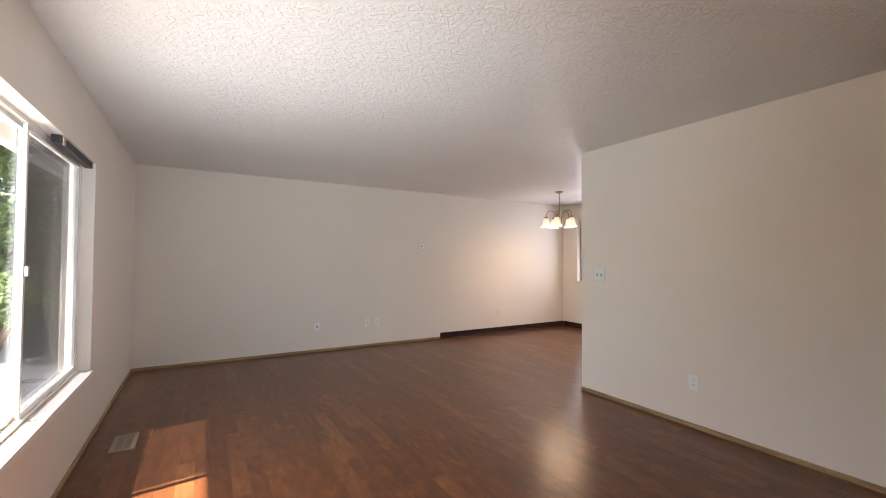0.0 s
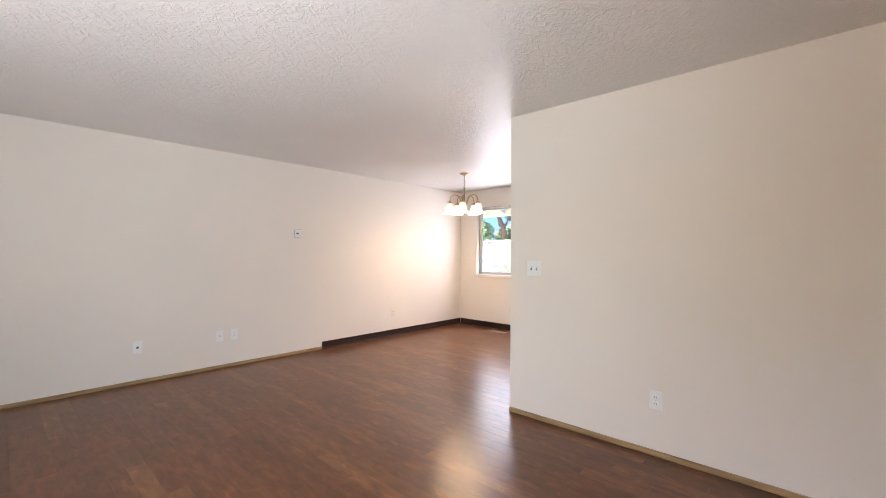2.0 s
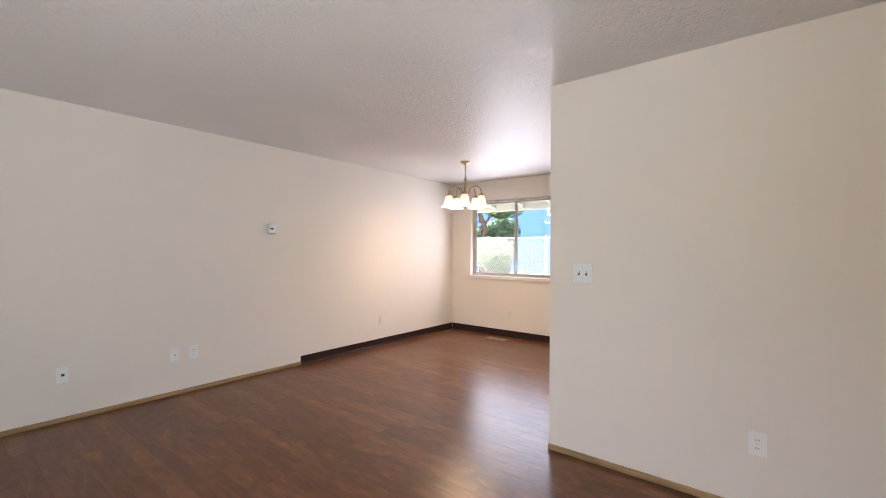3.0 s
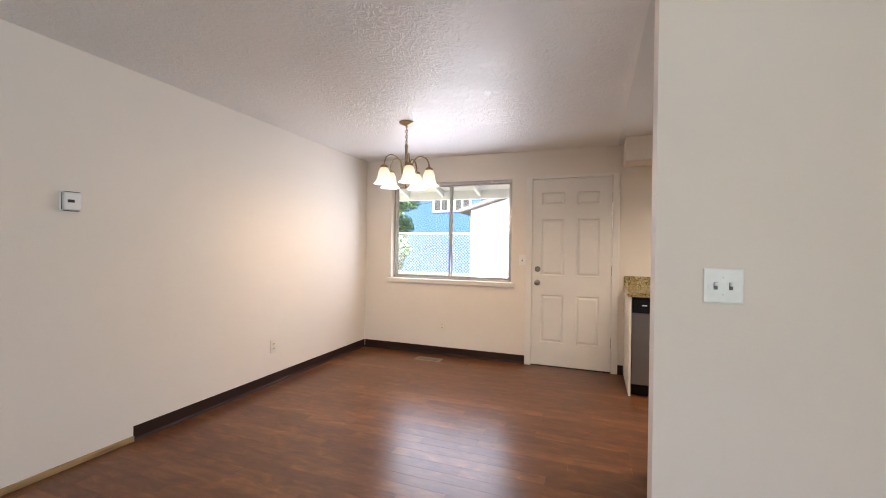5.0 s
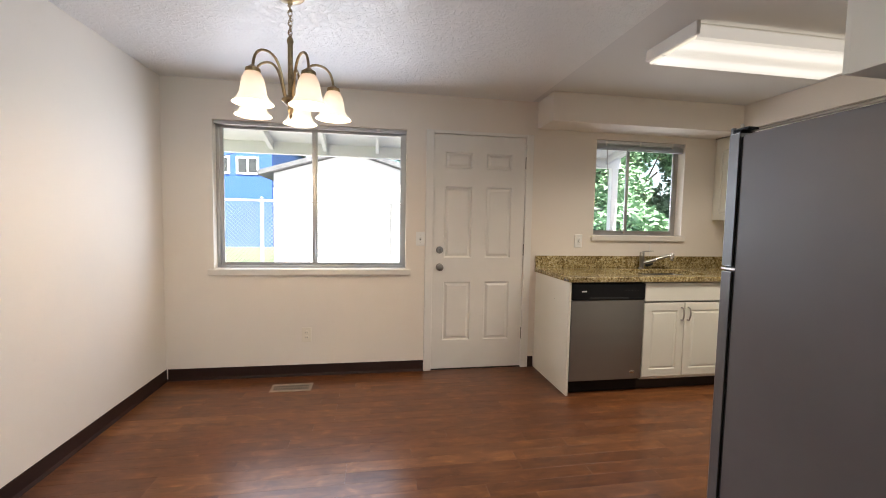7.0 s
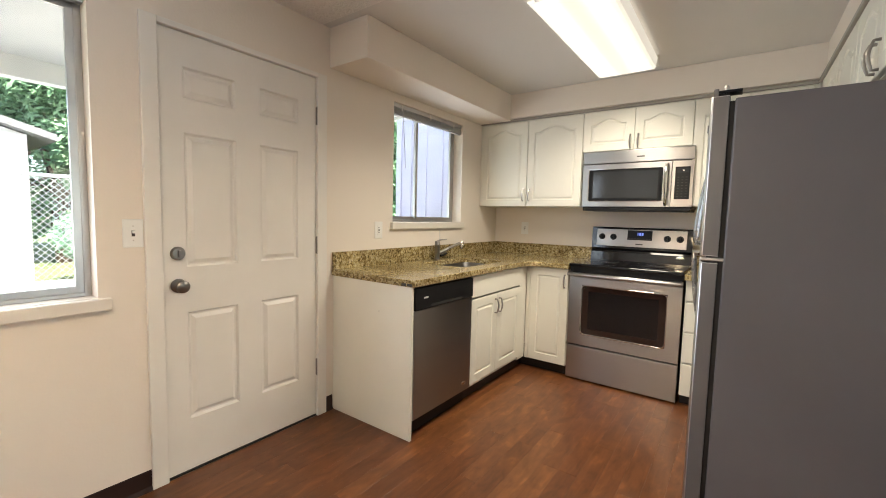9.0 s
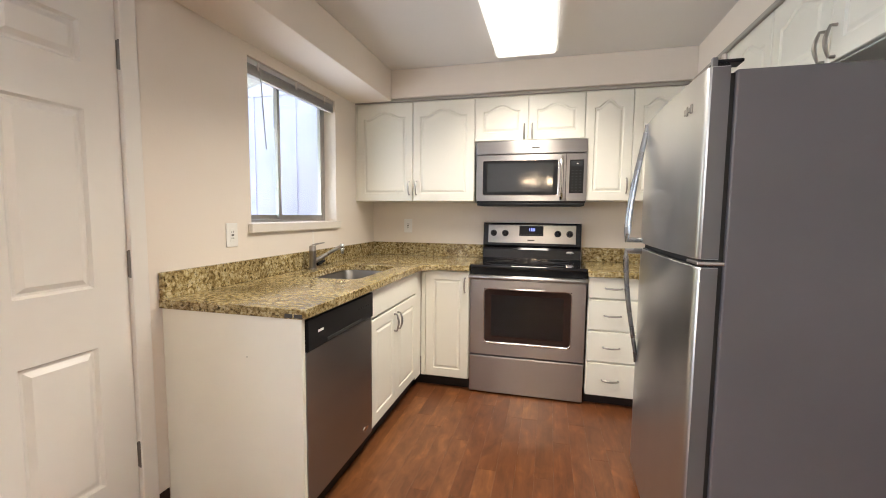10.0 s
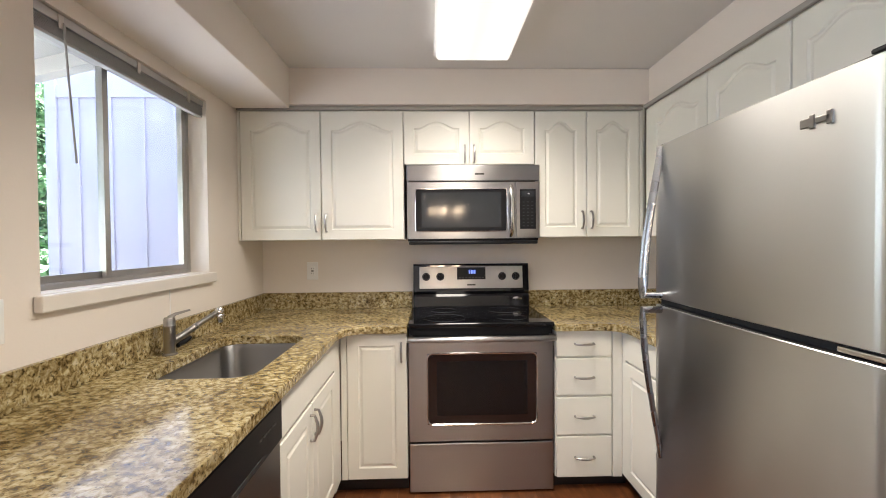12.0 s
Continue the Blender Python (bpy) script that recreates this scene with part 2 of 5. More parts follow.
# dark nickel; hinge shade and the knob's dark reflections sit in its colour
HARDWARE = surface("dark_nickel", (0.24, 0.225, 0.21), 0.30, metal=1.0, vary=0.08, grain_h=0)
BRASS = surface("antique_brass", (0.34, 0.25, 0.14), 0.30, metal=1.0, vary=0.25, vscale=30)
GREYPAINT = surface("fridge_side_paint", (0.128, 0.120, 0.124), 0.42, vary=0.06, grain=260, grain_h=0.0, metal=0.0)
ALU = surface("window_aluminium", (0.50, 0.49, 0.48), 0.34, metal=1.0, vary=0.12)
PLATE = surface("plate_plastic", (0.85, 0.84, 0.81), 0.35, vary=0.02, grain_h=0)
PLATE_IVORY = surface("ivory_plastic", (0.78, 0.71, 0.60), 0.35, vary=0.02, grain_h=0)
SLOT = surface("slot_dark", (0.04, 0.035, 0.03), 0.5)
VENTM = surface("vent_enamel", (0.36, 0.29, 0.22), 0.4, vary=0.15)
GLASS = make_glass()
TUBE = make_glow("light_lens", (1.0, 0.95, 0.85), 0.15)
TUBE_SIDE = make_glow("light_lens_side", (1.0, 0.93, 0.82), 0.07)


def tube_streaks(m):
    """Two tubes show through the lens as brighter strips along it."""
    n, l, p = m.node_tree.nodes, m.node_tree.links, m.node_tree.nodes["Principled BSDF"]
    tc, sep, ab = n.new("ShaderNodeTexCoord"), n.new("ShaderNodeSeparateXYZ"), n.new("ShaderNodeMath")
    ab.operation = "ABSOLUTE"
    l.new(tc.outputs["Object"], sep.inputs[0]), l.new(sep.outputs[0], ab.inputs[0])
    r = ramp(n, [(0.0, (0.66, 0.62, 0.53)), (0.035, (0.72, 0.68, 0.58)), (0.075, (1.0, 0.95, 0.85)), (0.12, (1.0, 0.95, 0.85)), (0.185, (0.70, 0.65, 0.55))])
    l.new(ab.outputs[0], r.inputs[0]), l.new(r.outputs[0], p.inputs["Emission Color"])


tube_streaks(TUBE)
SHADE = make_glow("shade_glass", (1.0, 0.84, 0.58), 0.165, 0.3, (0.55, 0.19, 0.025), -0.56, -0.40)
BLUE_LED = make_glow("blue_display", (0.02, 0.13, 1.0), 0.16)
BLIND = surface("blind_slats", (0.40, 0.39, 0.36), 0.4, vary=0.1)
RUBBER = surface("dark_gasket", (0.02, 0.02, 0.02), 0.6)

SCREEN = make_glass()
SCREEN.name = "insect_screen"
SCREEN.node_tree.nodes["Transparent BSDF"].inputs[0].default_value = (0.36, 0.38, 0.42, 1)


# ---- building helpers ----
def part(name, bm, material, parent=None, label="", smooth=False):
    me = bpy.data.meshes.new(name)
    if smooth:
        for f in bm.faces:
            f.smooth = True
    bm.normal_update()
    bm.to_mesh(me)
    bm.free()
    me.materials.append(material)
    ob = new(name, me)
    if smooth:
        me.set_sharp_from_angle(angle=radians(38))
    if parent is not None:
        ob.parent = parent
    if label:
        ob["label"] = label
    return ob


def thing(name, at, label, category, group="", rz=0.0, kind=""):
    e = new(name)
    e.empty_display_size = 0.1
    e.matrix_world = pose(*at, 0, 0, rz)
    return tagged(e, label, category, group, kind)


def box(bm, x0, x1, y0, y1, z0, z1, bevel=0.0, seg=2):
    r = bmesh.ops.create_cube(bm, size=1.0, matrix=Matrix.Translation(((x0 + x1) / 2, (y0 + y1) / 2, (z0 + z1) / 2)) @ Matrix.Diagonal((abs(x1 - x0), abs(y1 - y0), abs(z1 - z0), 1)))
    if bevel > 0:
        es = list({e for v in r["verts"] for e in v.link_edges})
        bmesh.ops.bevel(bm, geom=es, offset=bevel, segments=seg, affect="EDGES", profile=0.5)
    return bm


def bx(*a, bevel=0.0, seg=2):
    return box(bmesh.new(), *a, bevel=bevel, seg=seg)


def lathe(profile, m=None, n=24, bm=None):
    """A turned solid: profile of (radius, height) about z, then moved by m."""
    bm = bm or bmesh.new()
    m = m or Matrix.Identity(4)
    rings = []
    for r, z in profile:
        rings.append([bm.verts.new(m @ Vector((r * math.cos(2 * math.pi * i / n), r * math.sin(2 * math.pi * i / n), z))) for i in range(n)])
    for a, b in zip(rings, rings[1:]):
        for i in range(n):
            bm.faces.new((a[i], a[(i + 1) % n], b[(i + 1) % n], b[i]))
    if profile[0][0] > 0.0005:
        bm.faces.new(rings[0][::-1])
    if profile[-1][0] > 0.0005:
        bm.faces.new(rings[-1])
    return bm


def tube(points, radius, n=8, bm=None, flat=1.0, closed=False):
    """A rod swept along points; radius is one number or one for each point."""
    bm = bm or bmesh.new()
    pts = [Vector(p) for p in points]
    rad = radius if isinstance(radius, (list, tuple)) else [radius] * len(pts)
    rings, side = [], None
    for i, p in enumerate(pts):
        a = pts[i - 1] if i or closed else p
        b = pts[(i + 1) % len(pts)] if i + 1 < len(pts) or closed else p
        d = (b - a).normalized()
        if side is None:
            side = d.orthogonal().normalized()
        side = (side - d * side.dot(d)).normalized()
        up = d.cross(side)
        rings.append([bm.verts.new(p + rad[i] * (math.cos(2 * math.pi * k / n) * side + flat * math.sin(2 * math.pi * k / n) * up)) for k in range(n)])
    pairs = list(zip(rings, rings[1:])) + ([(rings[-1], rings[0])] if closed else [])
    for a, b in pairs:
        for k in range(n):
            bm.faces.new((a[k], a[(k + 1) % n], b[(k + 1) % n], b[k]))
    if not closed:
        bm.faces.new(rings[0][::-1]), bm.faces.new(rings[-1])
    return bm


def bez(p0, p1, p2, p3, n=12):
    p0, p1, p2, p3 = (Vector(p) for p in (p0, p1, p2, p3))
    return [p0 * (1 - t) ** 3 + p1 * 3 * t * (1 - t) ** 2 + p2 * 3 * t * t * (1 - t) + p3 * t ** 3 for t in (i / n for i in range(n + 1))]


def holed(axis, c0, c1, u0, u1, z0, z1, holes):
    """A wall from c0 to c1 across, u0 to u1 along and z0 to z1 up, with holes (u0, u1, z0, z1) through it. axis 'x': it faces along x."""
    us = sorted({u0, u1, *(h[0] for h in holes), *(h[1] for h in holes)})
    zs = sorted({z0, z1, *(h[2] for h in holes), *(h[3] for h in holes)})
    us, zs = [u for u in us if u0 <= u <= u1], [z for z in zs if z0 <= z <= z1]
    solid = {}
    for i in range(len(us) - 1):
        for k in range(len(zs) - 1):
            um, zm = (us[i] + us[i + 1]) / 2, (zs[k] + zs[k + 1]) / 2
            solid[i, k] = not any(h[0] < um < h[1] and h[2] < zm < h[3] for h in holes)
    bm, vs = bmesh.new(), {}

    def v(c, u, z):
        key = (c, u, z)
        if key not in vs:
            vs[key] = bm.verts.new((c, u, z) if axis == "x" else (u, c, z))
        return vs[key]

    for (i, k), s in solid.items():
        if not s:
            continue
        a, b, c, d = us[i], us[i + 1], zs[k], zs[k + 1]
        for cc in (c0, c1):
            bm.faces.new((v(cc, a, c), v(cc, b, c), v(cc, b, d), v(cc, a, d)))
        for di, dk, e in ((-1, 0, ((a, c), (a, d))), (1, 0, ((b, c), (b, d))), (0, -1, ((a, c), (b, c))), (0, 1, ((a, d), (b, d)))):
            if not solid.get((i + di, k + dk), False):
                (p, q), (r, t) = e
                bm.faces.new((v(c0, p, q), v(c0, r, t), v(c1, r, t), v(c1, p, q)))
    bmesh.ops.recalc_face_normals(bm, faces=bm.faces)
    return bm


def prism(outline, z0, z1, hole=None, bevel=0.0):
    """A flat slab with the given outline in x and y, and a hole."""
    bm = bmesh.new()
    edges = []
    for loop in ([outline, hole] if hole else [outline]):
        vs = [bm.verts.new((x, y, z0)) for x, y in loop]
        edges += [bm.edges.new((a, b)) for a, b in zip(vs, vs[1:] + vs[:1])]
    bmesh.ops.triangle_fill(bm, edges=edges, use_beauty=True)
    r = bmesh.ops.extrude_face_region(bm, geom=list(bm.faces))
    bmesh.ops.translate(bm, vec=(0, 0, z1 - z0), verts=[g for g in r["geom"] if isinstance(g, bmesh.types.BMVert)])
    bmesh.ops.recalc_face_normals(bm, faces=bm.faces)
    if bevel:
        es = [e for e in bm.edges if len(e.link_faces) == 2 and e.calc_face_angle() > 0.7 and abs(e.verts[0].co.z - e.verts[1].co.z) < 1e-5]
        bmesh.ops.bevel(bm, geom=es, offset=bevel, segments=2, affect="EDGES", profile=0.5)
    return bm


def inset_loop(pts, d):
    out = []
    for i, p in enumerate(pts):
        a, b = pts[i - 1], pts[(i + 1) % len(pts)]
        e1, e2 = (p - a).normalized(), (b - p).normalized()
        n1, n2 = Vector((-e1.y, e1.x)), Vector((-e2.y, e2.x))
        s = n1 + n2
        out.append(p + s * (d / max(0.25, 1 + n1.dot(n2))))
    return out


def panel_cell(bm, x0, x1, z0, z1, y, mx, mz, arch=0.0, groove=0.007, lip=0.011, field=0.024, inner=None):
    """One framed field of a door that faces -y: flat frame, a moulded groove and a raised field, with an arched top if wanted."""
    ax0, ax1, az0, az1 = x0 + mx, x1 - mx, z0 + mz, z1 - mz - arch
    if inner:
        ax0, ax1, az0, az1 = inner
    top = []
    if arch:
        for i in range(1, 16):
            u = i / 16
            top.append(Vector((ax1 + (ax0 - ax1) * u, az1 + arch * (0.5 - 0.5 * math.cos(2 * math.pi * min(1, max(0, (u - 0.1) / 0.8)))) ** 0.75)))
    loop = [Vector((ax0, az0)), Vector((ax1, az0)), Vector((ax1, az1)), *top, Vector((ax0, az1))]
    rim = [Vector((x0, z0)), Vector((x1, z0)), Vector((x1, z1)), *(Vector((p.x, z1)) for p in top), Vector((x0, z1))]
    rings = [(rim, y), (loop, y), (inset_loop(loop, lip * 0.5), y + groove), (inset_loop(loop, lip), y + groove), (inset_loop(loop, field), y + 0.0008)]
    rows = [[bm.verts.new((p.x, yy, p.y)) for p in pts] for pts, yy in rings]
    k = len(loop)
    for a, b in zip(rows, rows[1:]):
        for i in range(k):
            bm.faces.new((a[i], a[(i + 1) % k], b[(i + 1) % k], b[i]))
    bm.faces.new(rows[-1])


def slab_sides(bm, x0, x1, z0, z1, y0, y1):
    """The edges and back of a door whose front at y0 is made of fields."""
    f = [bm.verts.new((x, y0, z)) for x, z in ((x0, z0), (x1, z0), (x1, z1), (x0, z1))]
    b = [bm.verts.new((x, y1, z)) for x, z in ((x0, z0), (x1, z0), (x1, z1), (x0, z1))]
    for i in range(4):
        bm.faces.new((f[i], b[i], b[(i + 1) % 4], f[(i + 1) % 4]))
    bm.faces.new(b[::-1])


def cabinet_door(w, h, arch, mx=0.055, mz=0.06, thick=0.019):
    """A raised-panel door, its lower left front corner at the origin, facing -y."""
    bm = bmesh.new()
    e = 0.003
    panel_cell(bm, e, w - e, e, h - e, 0, mx - e, mz - e, arch)
    # eased outer edge
    a = [bm.verts.new((x, 0, z)) for x, z in ((e, e), (w - e, e), (w - e, h - e), (e, h - e))]
    b = [bm.verts.new((x, e, z)) for x, z in ((0, 0), (w, 0), (w, h), (0, h))]
    c = [bm.verts.new((x, thick, z)) for x, z in ((0, 0), (w, 0), (w, h), (0, h))]
    for p, q in ((a, b), (b, c)):
        for i in range(4):
            bm.faces.new((p[i], q[i], q[(i + 1) % 4], p[(i + 1) % 4]))
    bm.faces.new(c[::-1])
    bmesh.ops.remove_doubles(bm, verts=bm.verts, dist=0.0004)
    bmesh.ops.recalc_face_normals(bm, faces=bm.faces)
    return bm


def pull(x, y, z, upright=True, length=0.1):
    """A bowed bar handle standing off a front that faces -y; (x, y, z) is its middle on the front."""
    L = length / 2
    pts = [(-L, 0, 0), (-L, -0.012, 0), *[tuple(p) for p in bez((-L, -0.018, 0), (-L * 0.6, -0.024, 0), (-L * 0.4, -0.030, 0), (0, -0.030, 0), 5)],
           *[tuple(p) for p in bez((0, -0.030, 0), (L * 0.4, -0.030, 0), (L * 0.6, -0.024, 0), (L, -0.018, 0), 5)][1:], (L, -0.012, 0), (L, 0, 0)]
    rad = [0.006, 0.005] + [0.0045 + 0.0022 * math.sin(math.pi * i / 10) for i in range(11)] + [0.005, 0.006]
    m = pose(x, y, z, 0, 90 if upright else 0, 0)
    return tube([m @ Vector(p) for p in pts], rad, 8)


# ---- structure ----
H = 2.355
XW, XE, YS, YN = -0.933, 5.895, -2.5, 5.53
PX0, PX1, PY0, PY1 = 3.0, 3.13, 0.286, 2.57
KY = 0.385
T = 0.14


def structure(name, bm, mat, label, category="wall"):
    return tagged(part(name, bm, mat), label, category, kind="structure")


D_WIN = (3.66, 5.168, 0.89, 2.055)
K_WIN = (1.05, 1.95, 1.20, 2.066)
L_WIN = (-0.2, 3.49, 0.49, 1.95)
DOOR = (2.606, 3.439, 0.0, 2.05)
structure("wall_east", holed("x", XE, XE + T, YS, YN + T, 0, H, [D_WIN, K_WIN, DOOR]), WALL, "warm white painted exterior wall with two windows and a door")
structure("wall_north", holed("y", YN, YN + T, XW - T, XE, 0, H, []), WALL, "long warm white painted wall of living and dining room")
structure("wall_west", holed("x", XW - T, XW, YS, YN, 0, H, [L_WIN]), WALL, "painted wall with a wide living room window")
structure("wall_south", holed("y", YS - T, YS, XW - T, XE + T, 0, H, []), WALL, "plain painted wall at the living room's end")
structure("wall_partition", holed("x", PX0, PX1, KY, PY1, 0, H, []), WALL, "painted partition between living room and kitchen")
structure("wall_kitchen", holed("y", PY0, KY, PX0, XE, 0, H, []), WALL, "painted kitchen wall behind the range")
structure("wall_hall", holed("x", 3.5, 3.5 + 0.1, YS, PY0, 0, H, []), WALL, "painted hallway wall beside the living room")
structure("ceiling", bx(XW - T, XE + T, PY1, YN + T, H, H + 0.12), CEIL, "painted ceiling with a rough trowelled texture", "ceiling")
structure("ceiling_living", bx(XW - T, PX0, YS - T, PY1, H, H + 0.12), CEIL, "painted ceiling with a rough trowelled texture", "ceiling")
structure("ceiling_kitchen", bx(PX0, XE + T, YS - T, PY1, H, H + 0.12), CEIL_SMOOTH, "smooth painted kitchen ceiling", "ceiling")
structure("soffit_window", bx(5.575, XE, 0.76, 2.52, 2.124, H, bevel=0.004), WALL, "boxed-in painted soffit over the kitchen window", "soffit")
structure("soffit_range", bx(PX1, XE, KY, 0.76, 2.148, H, bevel=0.003), WALL, "painted soffit above the wall cabinets", "soffit")
structure("soffit_fridge", bx(PX1, 3.475, 0.76, 2.52, 2.148, H, bevel=0.003), WALL, "painted soffit above the cabinets beside the refrigerator", "soffit")

# skirting: oak strip in the living room, dark vinyl in the dining room
BX = 3.09
structure("baseboard_oak_north", bx(XW, BX, YN - 0.012, YN, 0, 0.036, bevel=0.003), OAK, "narrow oak skirting strip", "baseboard")
structure("baseboard_oak_west", bx(XW, XW + 0.012, YS, YN - 0.013, 0, 0.036, bevel=0.003), OAK, "narrow oak skirting strip", "baseboard")
structure("baseboard_oak_partition", bx(PX0 - 0.012, PX0, PY0 - 0.012, PY1 + 0.004, 0, 0.036, bevel=0.003), OAK, "narrow oak skirting strip", "baseboard")
structure("baseboard_oak_end", bx(PX0, 3.488, PY0 - 0.012, PY0, 0, 0.036, bevel=0.003), OAK, "narrow oak skirting strip", "baseboard")
structure("baseboard_oak_hall", bx(3.488, 3.5, YS, PY0 - 0.013, 0, 0.036, bevel=0.003), OAK, "narrow oak skirting strip", "baseboard")


def cove(name, along, a, b, c, sign):
    """Vinyl cove base with a small flared toe."""
    prof = [(0, 0.095), (0.003, 0.094), (0.004, 0.02), (0.012, 0.003), (0.012, 0), (0, 0)]
    bm = bmesh.new()
    rows = []
    for u in (a, b):
        rows.append([bm.verts.new((u, c + sign * d, z) if along == "x" else (c + sign * d, u, z)) for d, z in prof])
    k = len(prof)
    for i in range(k):
        bm.faces.new((rows[0][i], rows[0][(i + 1) % k], rows[1][(i + 1) % k], rows[1][i]))
    bm.faces.new(rows[0]), bm.faces.new(rows[1][::-1])
    bmesh.ops.recalc_face_normals(bm, faces=bm.faces)
    structure(name, bm, COVE, "dark brown vinyl cove base", "baseboard")


cove("baseboard_vinyl_north", "x", BX, XE, YN, -1)
cove("baseboard_vinyl_east", "y", 3.497, YN - 0.013, XE, -1)
cove("baseboard_vinyl_corner", "y", 2.495, 2.548, XE, -1)

# door casing
casing = thing("door_casing", (XE, 0, 0), "white painted narrow door casing", "door casing", kind="structure")
part("jamb", bx(-0.014, 0.10, 3.431, 3.497, 0, 2.068, bevel=0.004), TRIM, casing)
part("jamb", bx(-0.014, 0.10, 2.549, 2.614, 0, 2.068, bevel=0.004), TRIM, casing)
part("head", bx(-0.013, 0.10, 2.614, 3.431, 2.042, 2.068, bevel=0.003), TRIM, casing)
part("threshold", bx(0.002, 0.13, 2.614, 3.431, 0, 0.008), RUBBER, casing, "dark threshold strip")

door = thing("door_1", (XE + 0.006, 3.430, 0.012), "white six-panel entry door, closed, with satin knob", "door", rz=-90, kind="structure")
W, HD = 0.814, 2.026
bm = bmesh.new()
cols, rows_ = ((0.0, 0.4015, 0.100, 0.338), (0.4015, W, 0.465, 0.694)), ((0.0, 0.875, 0.25, 0.765), (0.875, 1.67, 0.978, 1.59), (1.67, HD, 1.742, 1.880))
for c in cols:
    for r in rows_:
        panel_cell(bm, c[0], c[1], r[0], r[1], 0, 0, 0, groove=0.012, lip=0.016, field=0.034, inner=(c[2], c[3], r[2], r[3]))
slab_sides(bm, 0, W, 0, HD, 0, 0.044)
bmesh.ops.remove_doubles(bm, verts=bm.verts, dist=0.0004)
bmesh.ops.recalc_face_normals(bm, faces=bm.faces)
part("leaf", bm, DOORP, door)
out = Matrix.Rotation(radians(90), 4, "X")
knob = part("door_knob", lathe([(0.032, 0), (0.032, 0.006), (0.013, 0.012), (0.012, 0.028), (0.022, 0.034), (0.029, 0.044), (0.028, 0.056), (0.018, 0.064), (0, 0.065)], pose(0.062, 0, 0.895) @ out), HARDWARE, door, "satin nickel round knob", True)
dbolt = part("deadbolt", lathe([(0.031, 0), (0.031, 0.008), (0.025, 0.016), (0, 0.017)], pose(0.062, 0, 1.043) @ out), HARDWARE, door, "satin nickel deadbolt", True)
part("thumb_turn", bx(0.056, 0.068, -0.034, -0.016, 1.028, 1.058, bevel=0.003), HARDWARE, dbolt)
for z in (0.30, 1.05, 1.81):
    h = part("hinge", bx(W - 0.002, W + 0.012, -0.008, 0.0, z - 0.05, z + 0.05, bevel=0.002), HARDWARE, door, "nickel butt hinge")
    part("pin", lathe([(0.006, -0.053), (0.006, 0.053)], pose(W + 0.005, -0.009, z), 10), HARDWARE, h, smooth=True)


def slider_window(name, at, rz, w, h, mull, label, depth=0.075, sill=True, over=0.04, drop=0.048, metal=None):
    """A two-pane aluminium slider set back in its opening; local x to the viewer's right, y outwards."""
    metal = metal or ALU
    o = thing(name, at, label, "window", rz=rz, kind="structure")
    f = part("window_frame", holed("y", depth, depth + 0.045, 0.0, w, 0.0, h, [(0.022, w - 0.022, 0.022, h - 0.022)]), metal, o, "window frame")
    part("track", bx(0.022, w - 0.022, depth - 0.008, depth, 0.004, 0.02, bevel=0.002), metal, f)
    for k, (a, b, dy) in enumerate(((0.022, mull + 0.02, 0.024), (mull - 0.02, w - 0.022, 0.004))):
        s = part("sash", holed("y", depth + dy, depth + dy + 0.016, a, b, 0.022, h - 0.022, [(a + 0.026, b - 0.026, 0.046, h - 0.046)]), metal, o, "sliding sash")
        g = part("pane", bx(a + 0.022, b - 0.022, depth + dy + 0.006, depth + dy + 0.010, 0.042, h - 0.042), GLASS, s, "clear glass pane")
        g.visible_shadow = False
    if not sill:
        part("latch", bx(mull - 0.012, mull + 0.008, depth - 0.012, depth + 0.004, h * 0.48, h * 0.48 + 0.05, bevel=0.003), CHROME, o, "small metal latch")
    if sill:
        part("window_sill", bx(-over, w + over, -0.028, 0.0, -drop, 0.002, bevel=0.005), SILL, o, "painted window apron and sill")
        part("stool", bx(0.001, w - 0.001, 0.0, depth, -0.002, 0.004), SILL, o)
    return o


slider_window("window_1", (XE, D_WIN[1], D_WIN[2]), -90, D_WIN[1] - D_WIN[0], D_WIN[3] - D_WIN[2], 0.755, "wide aluminium sliding window with painted sill")
slider_window("window_2", (XE, K_WIN[1], K_WIN[2]), -90, K_WIN[1] - K_WIN[0], K_WIN[3] - K_WIN[2], 0.385, "small aluminium sliding window above the sink", depth=0.092, over=0.025)
part("cord", bx(0.58, 0.5835, -0.003, 0.0, -0.19, -0.05), PLATE, bpy.data.objects["window_2"], "thin white cord below the sill")
slider_window("window_3", (XW, L_WIN[0], L_WIN[2]), 90, L_WIN[1] - L_WIN[0], L_WIN[3] - L_WIN[2], 2.67, "wide living room window with white frame", sill=False, metal=TRIM)
part("screen", bx(2.70, 3.64, 0.128, 0.130, 0.03, 1.43), SCREEN, bpy.data.objects["window_3"], "grey insect screen")
part("stool", bx(-0.02, 0.0, L_WIN[0], L_WIN[1], -0.03, 0.004), TRIM, thing("window_stool", (XW + 0.02, 0, L_WIN[2]), "white painted stool under the living room window", "window sill", kind="structure"))

